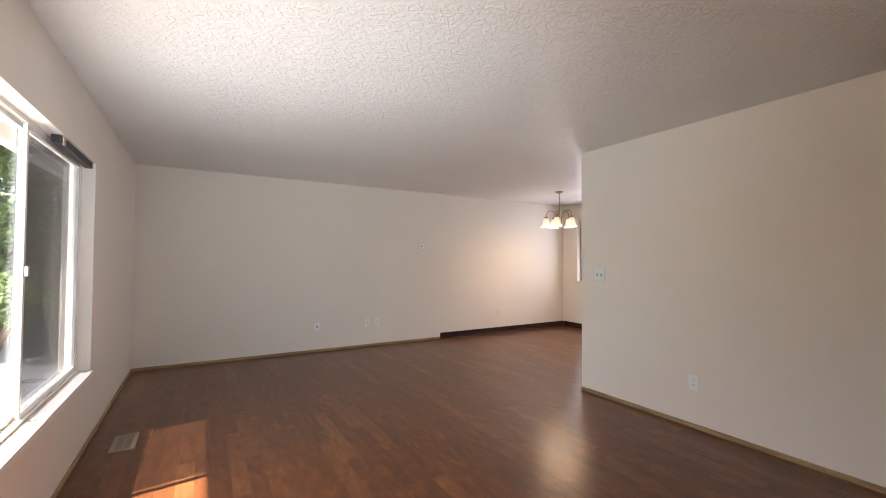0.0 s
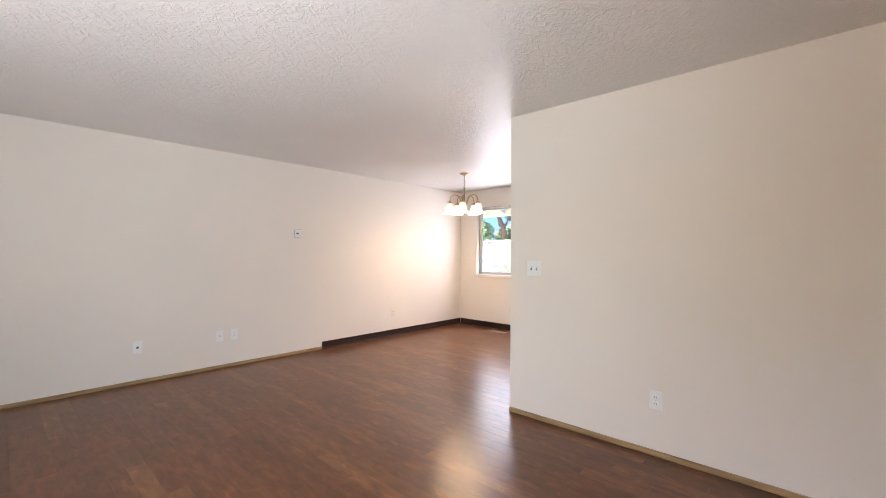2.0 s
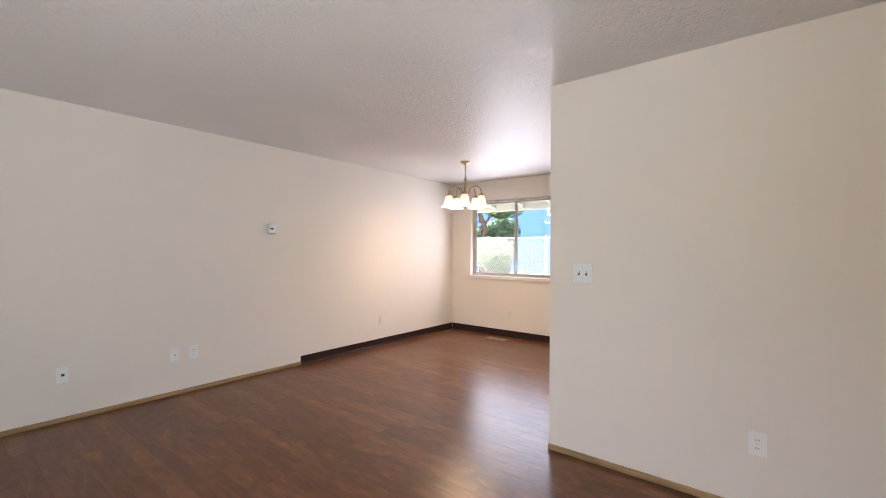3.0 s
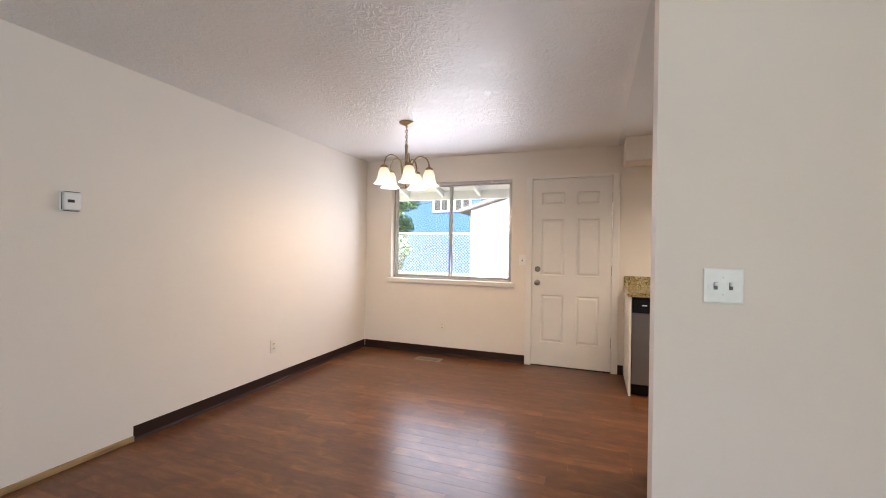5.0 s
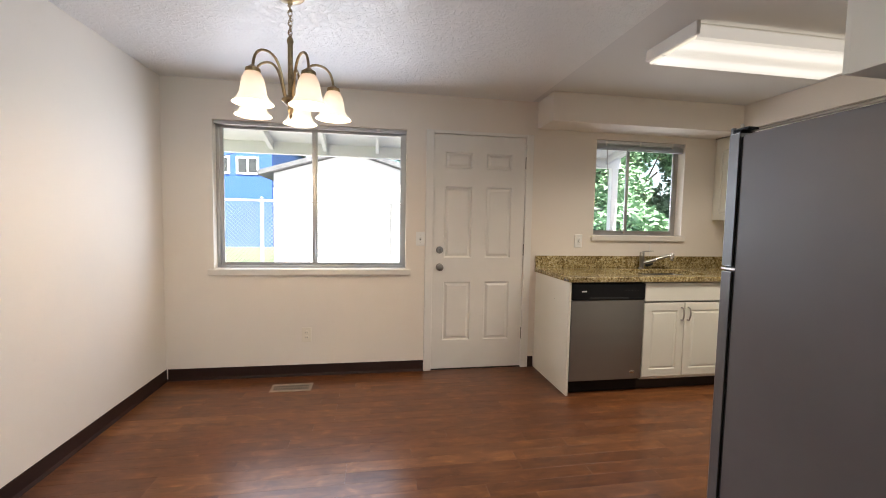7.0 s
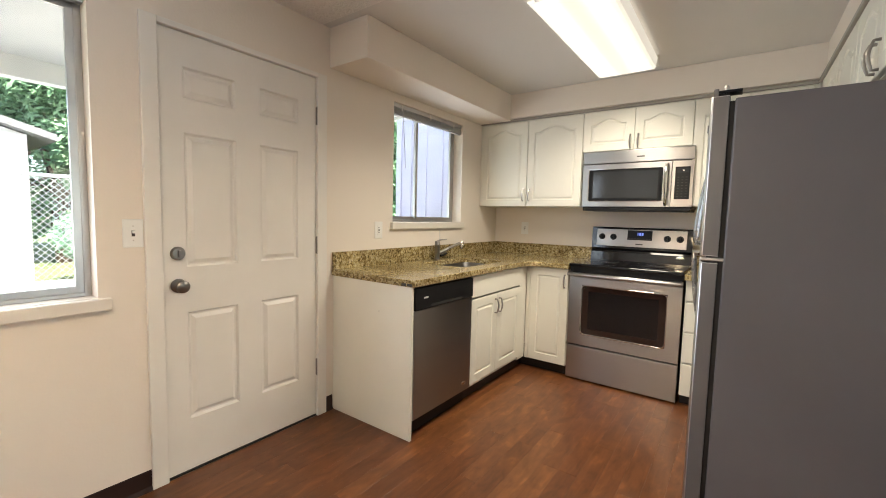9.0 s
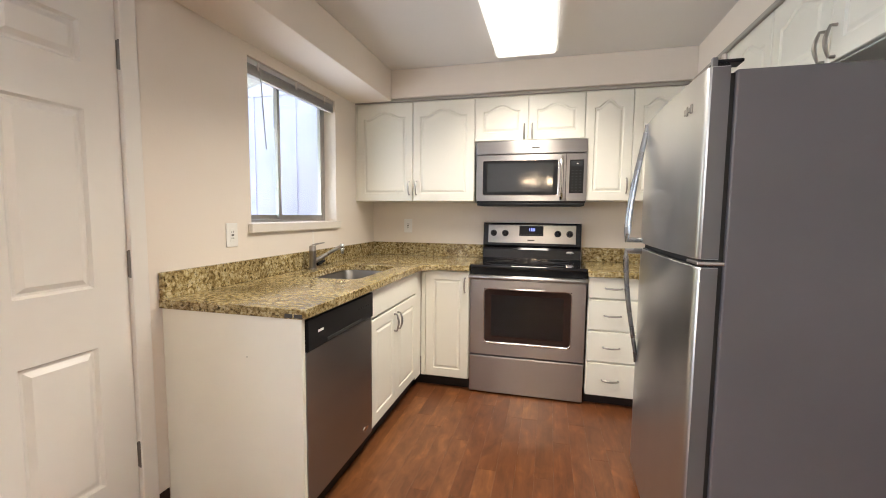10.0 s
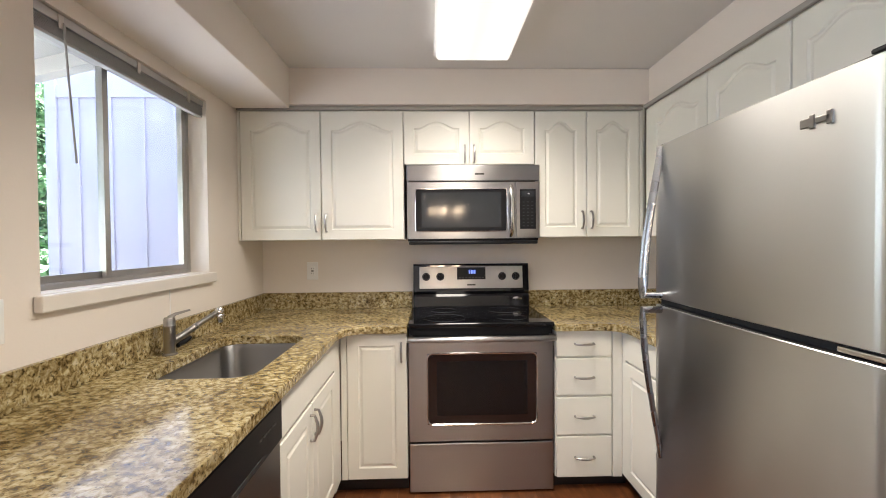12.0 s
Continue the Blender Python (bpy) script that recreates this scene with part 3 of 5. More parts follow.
# blinds
kb = thing("mini_blind", (XE, K_WIN[1], K_WIN[3]), "raised grey mini blind with a hanging tilt wand", "blind", rz=-90)
w = K_WIN[1] - K_WIN[0]
part("headrail", bx(0.004, w - 0.004, 0.012, 0.05, -0.032, -0.002, bevel=0.002), ALU, kb, "metal blind headrail")
for i in range(9):
    part("slat", bx(0.008, w - 0.008, 0.014, 0.046, -0.040 - i * 0.0042, -0.0382 - i * 0.0042), BLIND, kb)
part("bottom_rail", bx(0.008, w - 0.008, 0.016, 0.044, -0.086, -0.0765, bevel=0.002), BLIND, kb)
for x in (0.1, 0.44, 0.77):
    part("clip", bx(x - 0.009, x + 0.009, 0.008, 0.013, -0.05, -0.004, bevel=0.002), CHROME, kb)
part("tilt_wand", tube([(0.105, 0.006, -0.03), (0.11, 0.0, -0.2), (0.125, -0.006, -0.46)], 0.0035, 6), BLIND, kb, "thin plastic tilt wand")
db = thing("blind_headrail", (XE, D_WIN[1], D_WIN[3]), "empty dark blind headrail with two clips", "blind rail", rz=-90)
part("rail", bx(0.004, 1.504, 0.02, 0.055, -0.028, -0.001, bevel=0.002), ALU, db)
for x in (0.42, 0.62, 1.27):
    part("clip", bx(x - 0.014, x + 0.014, 0.012, 0.022, -0.03, -0.002, bevel=0.003), CHROME, db)
    part("screw", lathe([(0.005, 0), (0.004, 0.004), (0, 0.005)], pose(x, 0.012, -0.016) @ out, 8), CHROME, db)
lb = thing("blind_headrail", (XW, 2.70, L_WIN[3]), "dark blind headrail under the window head", "blind rail", rz=90)
part("rail", bx(0, 0.76, 0.012, 0.055, -0.045, -0.002, bevel=0.003), SLOT, lb)
part("clip", bx(0.02, 0.06, 0.004, 0.014, -0.05, -0.002, bevel=0.003), CHROME, lb)


# ---- small fixtures ----
def plate(name, at, rz, label, kind, mat=None, w=0.074, h=0.118, category="outlet"):
    o = thing(name, at, label, category, rz=rz)
    mat = mat or PLATE
    part("cover_plate", bx(-w / 2, w / 2, -0.006, 0, -h / 2, h / 2, bevel=0.0025), mat, o)
    if kind == "duplex":
        for s in (-1, 1):
            r = part("receptacle", lathe([(0.0165, 0), (0.0165, 0.002), (0.015, 0.003)], pose(0, -0.0055, s * 0.02) @ out, 16), mat, o)
            for dx in (-0.006, 0.006):
                part("slot", bx(dx - 0.0014, dx + 0.0014, -0.0094, -0.0084, s * 0.02 - 0.004, s * 0.02 + 0.005), SLOT, r)
    if kind == "decora":
        part("receptacle", bx(-0.0165, 0.0165, -0.008, -0.005, -0.033, 0.033, bevel=0.0012), mat, o)
        for s in (-1, 1):
            for dx in (-0.006, 0.006):
                part("slot", bx(dx - 0.0013, dx + 0.0013, -0.0088, -0.0078, s * 0.016 - 0.004, s * 0.016 + 0.004), SLOT, o)
        part("test_button", bx(-0.008, 0.008, -0.0092, -0.0078, -0.004, 0.004, bevel=0.0006), SLOT, o)
    if kind == "jack":
        part("jack", lathe([(0.006, 0), (0.006, 0.006), (0.004, 0.011)], pose(0, -0.0055, 0) @ out, 10), BRASS, o)
    if kind == "phone":
        part("socket", bx(-0.009, 0.009, -0.0085, -0.0055, -0.009, 0.009), SLOT, o)
    n = {"toggle": 1, "toggles": 2}.get(kind, 0)
    for i in range(n):
        dx = (i - (n - 1) / 2) * 0.046
        part("toggle_slot", bx(dx - 0.006, dx + 0.006, -0.0072, -0.0055, -0.013, 0.013), SLOT, o)
        part("toggle", bx(dx - 0.004, dx + 0.004, -0.018, -0.005, 0.0, 0.012, bevel=0.0015), mat, o)
    if kind != "decora":
        for s in ((-0.03, 0.03) if n else ((0,) if kind == "duplex" else (-0.042, 0.042))):
            part("screw", lathe([(0.003, 0), (0.0022, 0.0012)], pose(0, -0.006, s) @ out, 8), CHROME, o)
    return o


plate("wall_jack", (1.122, YN, 0.345), 0, "white phone jack plate on the living room wall", "phone", category="wall plate")
plate("wall_jack", (1.85, YN, 0.35), 0, "white cable jack plate beside an outlet", "jack", category="wall plate")
plate("wall_outlet", (1.998, YN, 0.35), 0, "white duplex outlet above the oak strip", "duplex")
plate("wall_outlet", (4.30, YN, 0.346), 0, "ivory duplex outlet in the dining area", "duplex", PLATE_IVORY)
plate("wall_outlet", (XE, 4.468, 0.345), -90, "ivory duplex outlet under the dining window", "duplex", PLATE_IVORY)
plate("light_switch", (XE, 3.537, 1.15), -90, "white light switch beside the entry door", "toggle", category="switch")
film_switch = plate("light_switch", (PX0, 2.357, 1.146), -90, "white double light switch, wrapped in clear film", "toggles", w=0.12, h=0.12, category="switch")
rng = random.Random(11)
bm, N = bmesh.new(), 9
grid = [[bm.verts.new((-0.066 + 0.132 * i / N, -0.0195 + rng.uniform(-0.0025, 0.0025) if 0 < i < N and 0 < k < N else -0.007, -0.066 + 0.132 * k / N)) for k in range(N + 1)] for i in range(N + 1)]
for i in range(N):
    for k in range(N):
        bm.faces.new((grid[i][k], grid[i + 1][k], grid[i + 1][k + 1], grid[i][k + 1]))
wrap = part("protective_film", bm, GLASS, film_switch, "crumpled clear plastic film")
wrap.visible_shadow = False
plate("wall_outlet", (PX0, 1.496, 0.347), -90, "white duplex outlet low on the partition", "duplex")
plate("wall_outlet", (XE, 2.095, 1.147), -90, "white outlet above the granite backsplash", "decora")
plate("wall_outlet", (5.565, KY, 1.158), 180, "white outlet on the wall beside the range", "decora")
th = thing("thermostat", (2.731, YN, 1.492), "small white thermostat with a dark dial", "thermostat")
part("base", bx(-0.048, 0.048, -0.006, 0, -0.056, 0.056, bevel=0.003), PLATE, th)
part("cover", bx(-0.036, 0.044, -0.028, -0.006, -0.049, 0.049, bevel=0.006, seg=3), PLATE, th)
part("seam", bx(-0.040, -0.037, -0.0075, -0.0055, -0.046, 0.046), SLOT, th, "dark edge beside the cover")
part("scale", bx(-0.022, 0.010, -0.0292, -0.0275, -0.007, 0.009), SLOT, th, "dark temperature scale")
part("lever", bx(-0.012, 0.002, -0.034, -0.029, -0.003, 0.004, bevel=0.001), SLOT, th)
for z in (-0.053, 0.053):
    part("vent_gap", bx(-0.03, 0.04, -0.020, -0.0055, z - 0.001, z + 0.001), SLOT, th, "dark vent gap")


def frame_flat(w, d, b, t):
    bm = bmesh.new()
    for x0, x1, y0, y1 in ((-w / 2, w / 2, -d / 2, -d / 2 + b), (-w / 2, w / 2, d / 2 - b, d / 2), (-w / 2, -w / 2 + b, -d / 2 + b, d / 2 - b), (w / 2 - b, w / 2, -d / 2 + b, d / 2 - b)):
        box(bm, x0, x1, y0, y1, 0, t, bevel=0.0015, seg=1)
    return bm


def register(at, rz, label):
    o = thing("floor_vent", at, label, "floor vent", rz=rz)
    w, d = 0.30, 0.14
    part("frame", frame_flat(w, d, 0.024, 0.006), VENTM, o)
    # flat dark sheet under the slats in place of a shaded hole
    part("duct", bx(-w / 2 + 0.022, w / 2 - 0.022, -d / 2 + 0.022, d / 2 - 0.022, 0.0005, 0.001), SLOT, o, "dark sheet for the shade in the duct")
    for i in range(15):
        x = -w / 2 + 0.034 + i * (w - 0.068) / 14
        part("slat", bx(x - 0.003, x + 0.003, -d / 2 + 0.023, d / 2 - 0.023, 0.001, 0.0045), VENTM, o)
    part("bar", bx(-w / 2 + 0.023, w / 2 - 0.023, -0.003, 0.003, 0.0045, 0.0056), VENTM, o)
    return o


register((5.645, 4.54, 0.0), 90, "tan steel floor register below the dining window")
register((-0.712, 3.34, 0.0), 90, "tan steel floor register beside the living room window")


# ---- kitchen cabinets ----
def cabinet(name, at, rz, w, z0, z1, depth, label, doors=(), drawers=(), group="", filler=(), top=None):
    """A cabinet unit whose door faces lie at local y = 0, local x to the viewer's right.
    doors: (x0, x1, z0, z1, arch, handle side 'l'/'r'/'', handle z); drawers: (x0, x1, z0, z1, handle)."""
    o = thing(name, at, label, "cabinet", group, rz)
    part("body", bx(0, w, 0.0205, depth, z0, top or z1, bevel=0.0015), CAB, o)
    for x0, x1, a, b, arch, side, hz in doors:
        bm = cabinet_door(x1 - x0 - 0.003, b - a, arch, mx=min(0.058, (x1 - x0) * 0.19))
        bmesh.ops.translate(bm, vec=(x0 + 0.0015, 0, a), verts=bm.verts)
        d = part("door", bm, CAB, o)
        if side:
            hx = x0 + 0.028 if side == "l" else x1 - 0.028
            part("handle", pull(hx, 0, hz), NICKEL, d, "bowed satin nickel handle", True)
    for x0, x1, a, b, handle in drawers:
        d = part("drawer_front", bx(x0 + 0.0015, x1 - 0.0015, 0, 0.0195, a, b, bevel=0.005), CAB, o)
        if handle:
            part("handle", pull((x0 + x1) / 2, 0, (a + b) / 2, False), NICKEL, d, "bowed satin nickel handle", True)
    for x0, x1, a, b in filler:
        part("filler", bx(x0, x1, 0.004, 0.02, a, b, bevel=0.001), CAB, o)
    return o


UZ0, UZ1 = 1.362, 2.116
upper = "wall cabinets round the kitchen"
UY = 0.733
cabinet("wall_cabinet", (5.893, UY, 0), 180, 0.968, UZ0, 2.146, UY - KY - 0.002, "cream wall cabinet with two arched raised-panel doors",
        [(0.018, 0.483, UZ0, UZ1, 0.05, "r", 1.462), (0.485, 0.967, UZ0, UZ1, 0.05, "l", 1.462)], group=upper, filler=[(0, 0.016, UZ0, UZ1)])
cabinet("wall_cabinet", (4.924, UY, 0), 180, 0.778, 1.802, 2.146, UY - KY - 0.002, "short cream wall cabinet above the microwave",
        [(0, 0.389, 1.803, UZ1, 0.04, "r", 1.865), (0.389, 0.777, 1.803, UZ1, 0.04, "l", 1.865)], group=upper)
cabinet("wall_cabinet", (4.145, UY, 0), 180, 0.674, UZ0 + 0.006, 2.146, UY - KY - 0.002, "narrow cream wall cabinet with two arched doors",
        [(0, 0.309, UZ0 + 0.006, UZ1, 0.05, "r", 1.47), (0.309, 0.628, UZ0 + 0.006, UZ1, 0.05, "l", 1.47)], group=upper, filler=[(0.631, 0.652, UZ0 + 0.006, UZ1)])
UX = 3.492
cabinet("wall_cabinet", (UX, 0.757, 0), 90, 0.985, UZ0 + 0.006, 2.146, UX - PX1 - 0.002, "cream wall cabinet on the partition side, two arched doors",
        [(0.06, 0.543, UZ0 + 0.006, UZ1, 0.05, "r", 1.47), (0.545, 0.983, UZ0 + 0.006, UZ1, 0.05, "l", 1.47)], group=upper, filler=[(0.0, 0.058, UZ0 + 0.006, UZ1)])
cabinet("wall_cabinet", (UX, 1.745, 0), 90, 0.772, 1.766, 2.146, UX - PX1 - 0.002, "short cream cabinet above the refrigerator",
        [(0, 0.386, 1.77, UZ1, 0.04, "r", 1.832), (0.386, 0.771, 1.77, UZ1, 0.04, "l", 1.832)], group=upper)
mould = thing("cabinet_moulding", (0, 0, 0), "thin grey-beige moulding along the cabinet tops", "moulding", kind="structure")
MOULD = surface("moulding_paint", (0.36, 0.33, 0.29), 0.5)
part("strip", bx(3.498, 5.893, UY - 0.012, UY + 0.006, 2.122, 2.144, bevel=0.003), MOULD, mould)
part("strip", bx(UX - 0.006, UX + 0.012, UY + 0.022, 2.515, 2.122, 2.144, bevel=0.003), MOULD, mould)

BF = 5.25
base = "base cabinets under the granite"
cabinet("base_cabinet", (BF, 1.862, 0), -90, 0.86, 0.09, 0.866, 0.635, "cream sink cabinet with a false drawer and two doors",
        [(0.002, 0.352, 0.115, 0.700, 0, "r", 0.612), (0.354, 0.742, 0.115, 0.700, 0, "l", 0.612)], [(0.002, 0.742, 0.712, 0.858, False)], base, [(0.744, 0.866, 0.09, 0.864)], top=0.68)
cabinet("base_cabinet", (5.249, 1.0, 0), 180, 0.350, 0.085, 0.866, 0.60, "narrow cream base cabinet beside the range",
        [(0.032, 0.349, 0.088, 0.860, 0, "r", 0.765)], group=base, filler=[(0.0, 0.030, 0.085, 0.864)])
cabinet("base_cabinet", (4.106, 1.0, 0), 180, 0.36, 0.07, 0.866, 0.60, "cream base cabinet with four drawers",
        [], [(0.002, 0.305, 0.726, 0.864, True), (0.002, 0.305, 0.516, 0.716, True), (0.002, 0.305, 0.304, 0.506, True), (0.002, 0.305, 0.074, 0.294, True)], base, [(0.309, 0.36, 0.07, 0.864)])
cabinet("base_cabinet", (3.748, 1.004, 0), 90, 0.66, 0.085, 0.866, 0.60, "cream base cabinet beside the refrigerator",
        [(0.03, 0.655, 0.088, 0.70, 0, "", 0)], [(0.03, 0.655, 0.712, 0.858, False)], base, [(-0.012, 0.028, 0.085, 0.864)])
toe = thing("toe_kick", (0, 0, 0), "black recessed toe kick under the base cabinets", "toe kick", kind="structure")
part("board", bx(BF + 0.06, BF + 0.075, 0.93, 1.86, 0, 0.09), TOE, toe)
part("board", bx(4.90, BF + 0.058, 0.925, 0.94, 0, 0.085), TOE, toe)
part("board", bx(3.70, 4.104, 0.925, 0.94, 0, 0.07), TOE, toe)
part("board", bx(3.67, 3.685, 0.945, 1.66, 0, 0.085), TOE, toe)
panel = thing("end_panel", (BF, 2.472, 0), "white painted end panel of the counter run", "cabinet panel")
part("panel", bx(0.0, 0.643, 0, 0.018, 0.0, 0.866, bevel=0.0015), CAB, panel)
part("edge_strip", bx(-0.004, -0.0002, 0.0, 0.018, 0.0, 0.866), CAB, panel)
part("nail_hole", lathe([(0.0025, 0), (0.002, 0.0006)], pose(0.24, 0.018, 0.70, -90, 0, 0), 8), SLOT, panel)

# granite
def arc_rect(x0, x1, y0, y1, r, n=5):
    pts = []
    for cx, cy, a0 in ((x1 - r, y1 - r, 0), (x0 + r, y1 - r, 90), (x0 + r, y0 + r, 180), (x1 - r, y0 + r, 270)):
        pts += [(cx + r * math.cos(radians(a0 + 90 * i / n)), cy + r * math.sin(radians(a0 + 90 * i / n))) for i in range(n + 1)]
    return pts


CZ0, CZ1 = 0.867, 0.905
SX0, SX1, SY0, SY1 = 5.365, 5.738, 1.195, 1.805
top = thing("countertop", (0, 0, 0), "polished gold and brown granite countertop with an undermount sink", "countertop")
part("slab", prism([(5.893, 0.387), (5.893, 2.503), (5.24, 2.503), (5.226, 2.489), (5.226, 1.125), (5.20, 1.065), (5.135, 1.027), (4.897, 1.027), (4.897, 0.387)], CZ0, CZ1, arc_rect(SX0, SX1, SY0, SY1, 0.07), 0.004), GRANITE, top)
part("backsplash", bx(5.873, 5.893, 0.409, 2.50, CZ1, 1.013, bevel=0.002), GRANITE, top)
part("backsplash", bx(4.897, 5.893, 0.387, 0.407, CZ1, 1.013, bevel=0.002), GRANITE, top)
for x in (5.236, 5.276):
    part("edge_mark", bx(x, x + 0.033, 2.5032, 2.5042, 0.872, 0.887), SLOT, top, "black square mark on the edge")
top2 = thing("countertop", (0, 0, 0), "polished granite countertop between range and refrigerator", "countertop")
part("slab", prism([(4.113, 0.387), (4.113, 1.027), (3.85, 1.027), (3.79, 1.06), (3.771, 1.11), (3.771, 1.668), (3.133, 1.668), (3.133, 0.387)], CZ0, CZ1, None, 0.004), GRANITE, top2)
part("backsplash", bx(3.153, 4.113, 0.387, 0.407, CZ1, 1.013, bevel=0.002), GRANITE, top2)
part("backsplash", bx(3.133, 3.153, 0.409, 1.668, CZ1, 1.013, bevel=0.002), GRANITE, top2)

sink = thing("kitchen_sink", ((SX0 + SX1) / 2, (SY0 + SY1) / 2, 0), "brushed stainless steel undermount sink, empty", "sink")
bm = bmesh.new()
loops = []
for d, z, r in ((-0.012, CZ0 - 0.001, 0.08), (-0.003, CZ0 - 0.002, 0.072), (0.004, CZ0 - 0.02, 0.07), (0.012, CZ0 - 0.15, 0.065), (0.03, CZ0 - 0.172, 0.06), (0.10, CZ0 - 0.178, 0.05)):
    hw, hd = (SX1 - SX0) / 2 - d, (SY1 - SY0) / 2 - d
    loops.append([bm.verts.new((x, y, z)) for x, y in arc_rect(-hw, hw, -hd, hd, r)])
for a, b in zip(loops, loops[1:]):
    for i in range(len(a)):
        bm.faces.new((a[i], b[i], b[(i + 1) % len(a)], a[(i + 1) % len(a)]))
bm.faces.new(loops[-1])
part("basin", bm, SINK, sink, smooth=True)
part("drain", lathe([(0.042, 0), (0.042, 0.003), (0.034, 0.004), (0.03, 0.001), (0, 0.001)], pose(0.02, 0, CZ0 - 0.178), 20), BRIGHT, sink, "polished drain ring", True)

fa = thing("kitchen_faucet", (5.812, 1.505, CZ1), "brushed nickel pull-out faucet with one lever", "faucet")
part("base_ring", lathe([(0.027, 0), (0.027, 0.004), (0.022, 0.008)], None, 20), NICKEL, fa, smooth=True)
part("body", lathe([(0.021, 0.006), (0.021, 0.112), (0.0225, 0.114), (0.0225, 0.118), (0.021, 0.120), (0.021, 0.142), (0.017, 0.150), (0, 0.153)], None, 20), NICKEL, fa, smooth=True)
ang = radians(255)
dx, dy = math.cos(ang), math.sin(ang)


def along(d, z):
    return (dx * d, dy * d, z)


sp = part("spout", tube([along(0.008, 0.048), along(0.06, 0.064), along(0.15, 0.096), along(0.24, 0.125)], [0.017, 0.0145, 0.0125, 0.0125], 14), NICKEL, fa, smooth=True)
part("joint_ring", tube([along(0.118, 0.0845), along(0.128, 0.088)], 0.0145, 14), BRIGHT, sp, "polished joint ring", True)
sh = part("spray_head", lathe([(0, 0.024), (0.012, 0.022), (0.019, 0.012), (0.0205, 0.0), (0.019, -0.008), (0.0215, -0.012), (0.0215, -0.018), (0.019, -0.021), (0.0195, -0.040), (0.0175, -0.046), (0, -0.046)], pose(*along(0.262, 0.126), 0, 0, 0), 18), BRIGHT, fa, "polished pull-out spray head", True)
# short dark piece along the underside of the spout
part("spout_underpiece", tube([along(0.035, 0.030), along(0.07, 0.036), along(0.10, 0.048)], [0.012, 0.011, 0.008], 10), BLACK, fa, "dark piece under the spout", True)
part("lever", tube([(0, 0, 0.148), along(0.03, 0.158), along(0.10, 0.163)], [0.010, 0.007, 0.004], 8, flat=0.55), NICKEL, fa, smooth=True)

# ---- range ----
rg = thing("range", (4.892, 1.0, 0), "stainless steel electric range with black glass cooktop", "range", rz=180)
RW = 0.774
part("body", bx(0.004, RW - 0.004, 0.034, 0.595, 0.03, 0.893), BLACK, rg, "dark enamelled sides")
for x in (0.05, RW - 0.05):
    part("foot", lathe([(0.018, 0), (0.018, 0.012), (0.01, 0.03)], pose(x, 0.08, 0), 12), BLACK, rg)
part("storage_drawer", bx(0.002, RW - 0.002, 0, 0.032, 0.012, 0.272, bevel=0.004), STEEL_H, rg, "brushed steel storage drawer")
od = part("oven_door", holed("y", 0, 0.033, 0.002, RW - 0.002, 0.284, 0.812, [(0.10, 0.684, 0.372, 0.752)]), STEEL_H, rg, "brushed steel oven door")
part("window", bx(0.098, 0.686, 0.004, 0.012, 0.370, 0.754), OVENGLASS, od, "dark oven window")
part("inner_window", bx(0.15, 0.634, 0.0025, 0.0038, 0.42, 0.71), GLASSBLK, od)
loop = [(x, -0.001, z) for x, z in arc_rect(0.10, 0.684, 0.372, 0.752, 0.03, 4)]
part("window_trim", tube(loop, 0.0052, 6, closed=True), BRIGHT, od, "polished rounded window trim", True)
hb = bmesh.new()
tube([(0.0, -0.040, 0.838), (0.03, -0.046, 0.838), (RW - 0.03, -0.046, 0.838), (RW, -0.040, 0.838)], 0.017, 12, hb, 0.8)
box(hb, 0.0, 0.022, -0.04, 0.01, 0.824, 0.852, bevel=0.004)
box(hb, RW - 0.022, RW, -0.04, 0.01, 0.824, 0.852, bevel=0.004)
part("handle", hb, STEEL_H, od, "full-width steel bar handle", True)
part("vent_trim", bx(0.004, RW - 0.004, 0.006, 0.034, 0.816, 0.893), BLACK, rg)
ct = part("cooktop", bx(-0.002, RW + 0.002, -0.018, 0.53, 0.893, 0.917, bevel=0.007, seg=3), GLASSBLK, rg, "glossy black glass cooktop")
RING = surface("burner_print", (0.045, 0.045, 0.047), 0.15, grain_h=0)
for x, y, r in ((0.2, 0.14, 0.115), (0.575, 0.14, 0.085), (0.2, 0.39, 0.08), (0.575, 0.39, 0.105)):
    part("burner_ring", tube([(x + r * math.cos(a), y + r * math.sin(a), 0.9172) for a in (2 * math.pi * i / 40 for i in range(40))], 0.0016, 4, closed=True), RING, ct)
bm = bmesh.new()
prof = [(0.525, 0.917), (0.53, 0.985), (0.536, 1.0), (0.53, 1.02), (0.548, 1.19), (0.556, 1.198), (0.598, 1.198), (0.598, 0.893), (0.525, 0.893)]
r0, r1 = [[bm.verts.new((x, y, z)) for y, z in prof] for x in (0.006, RW - 0.006)]
for i in range(len(prof)):
    bm.faces.new((r0[i], r1[i], r1[(i + 1) % len(prof)], r0[(i + 1) % len(prof)]))
bm.faces.new(r0[::-1]), bm.faces.new(r1)
bmesh.ops.recalc_face_normals(bm, faces=bm.faces)
bg = part("backguard", bm, GLASSBLK, rg, "black control backguard")
tilt = pose(0, 0.5305, 1.03, -5.9, 0, 0)


def on_guard(bm):
    bm.transform(tilt)
    return bm


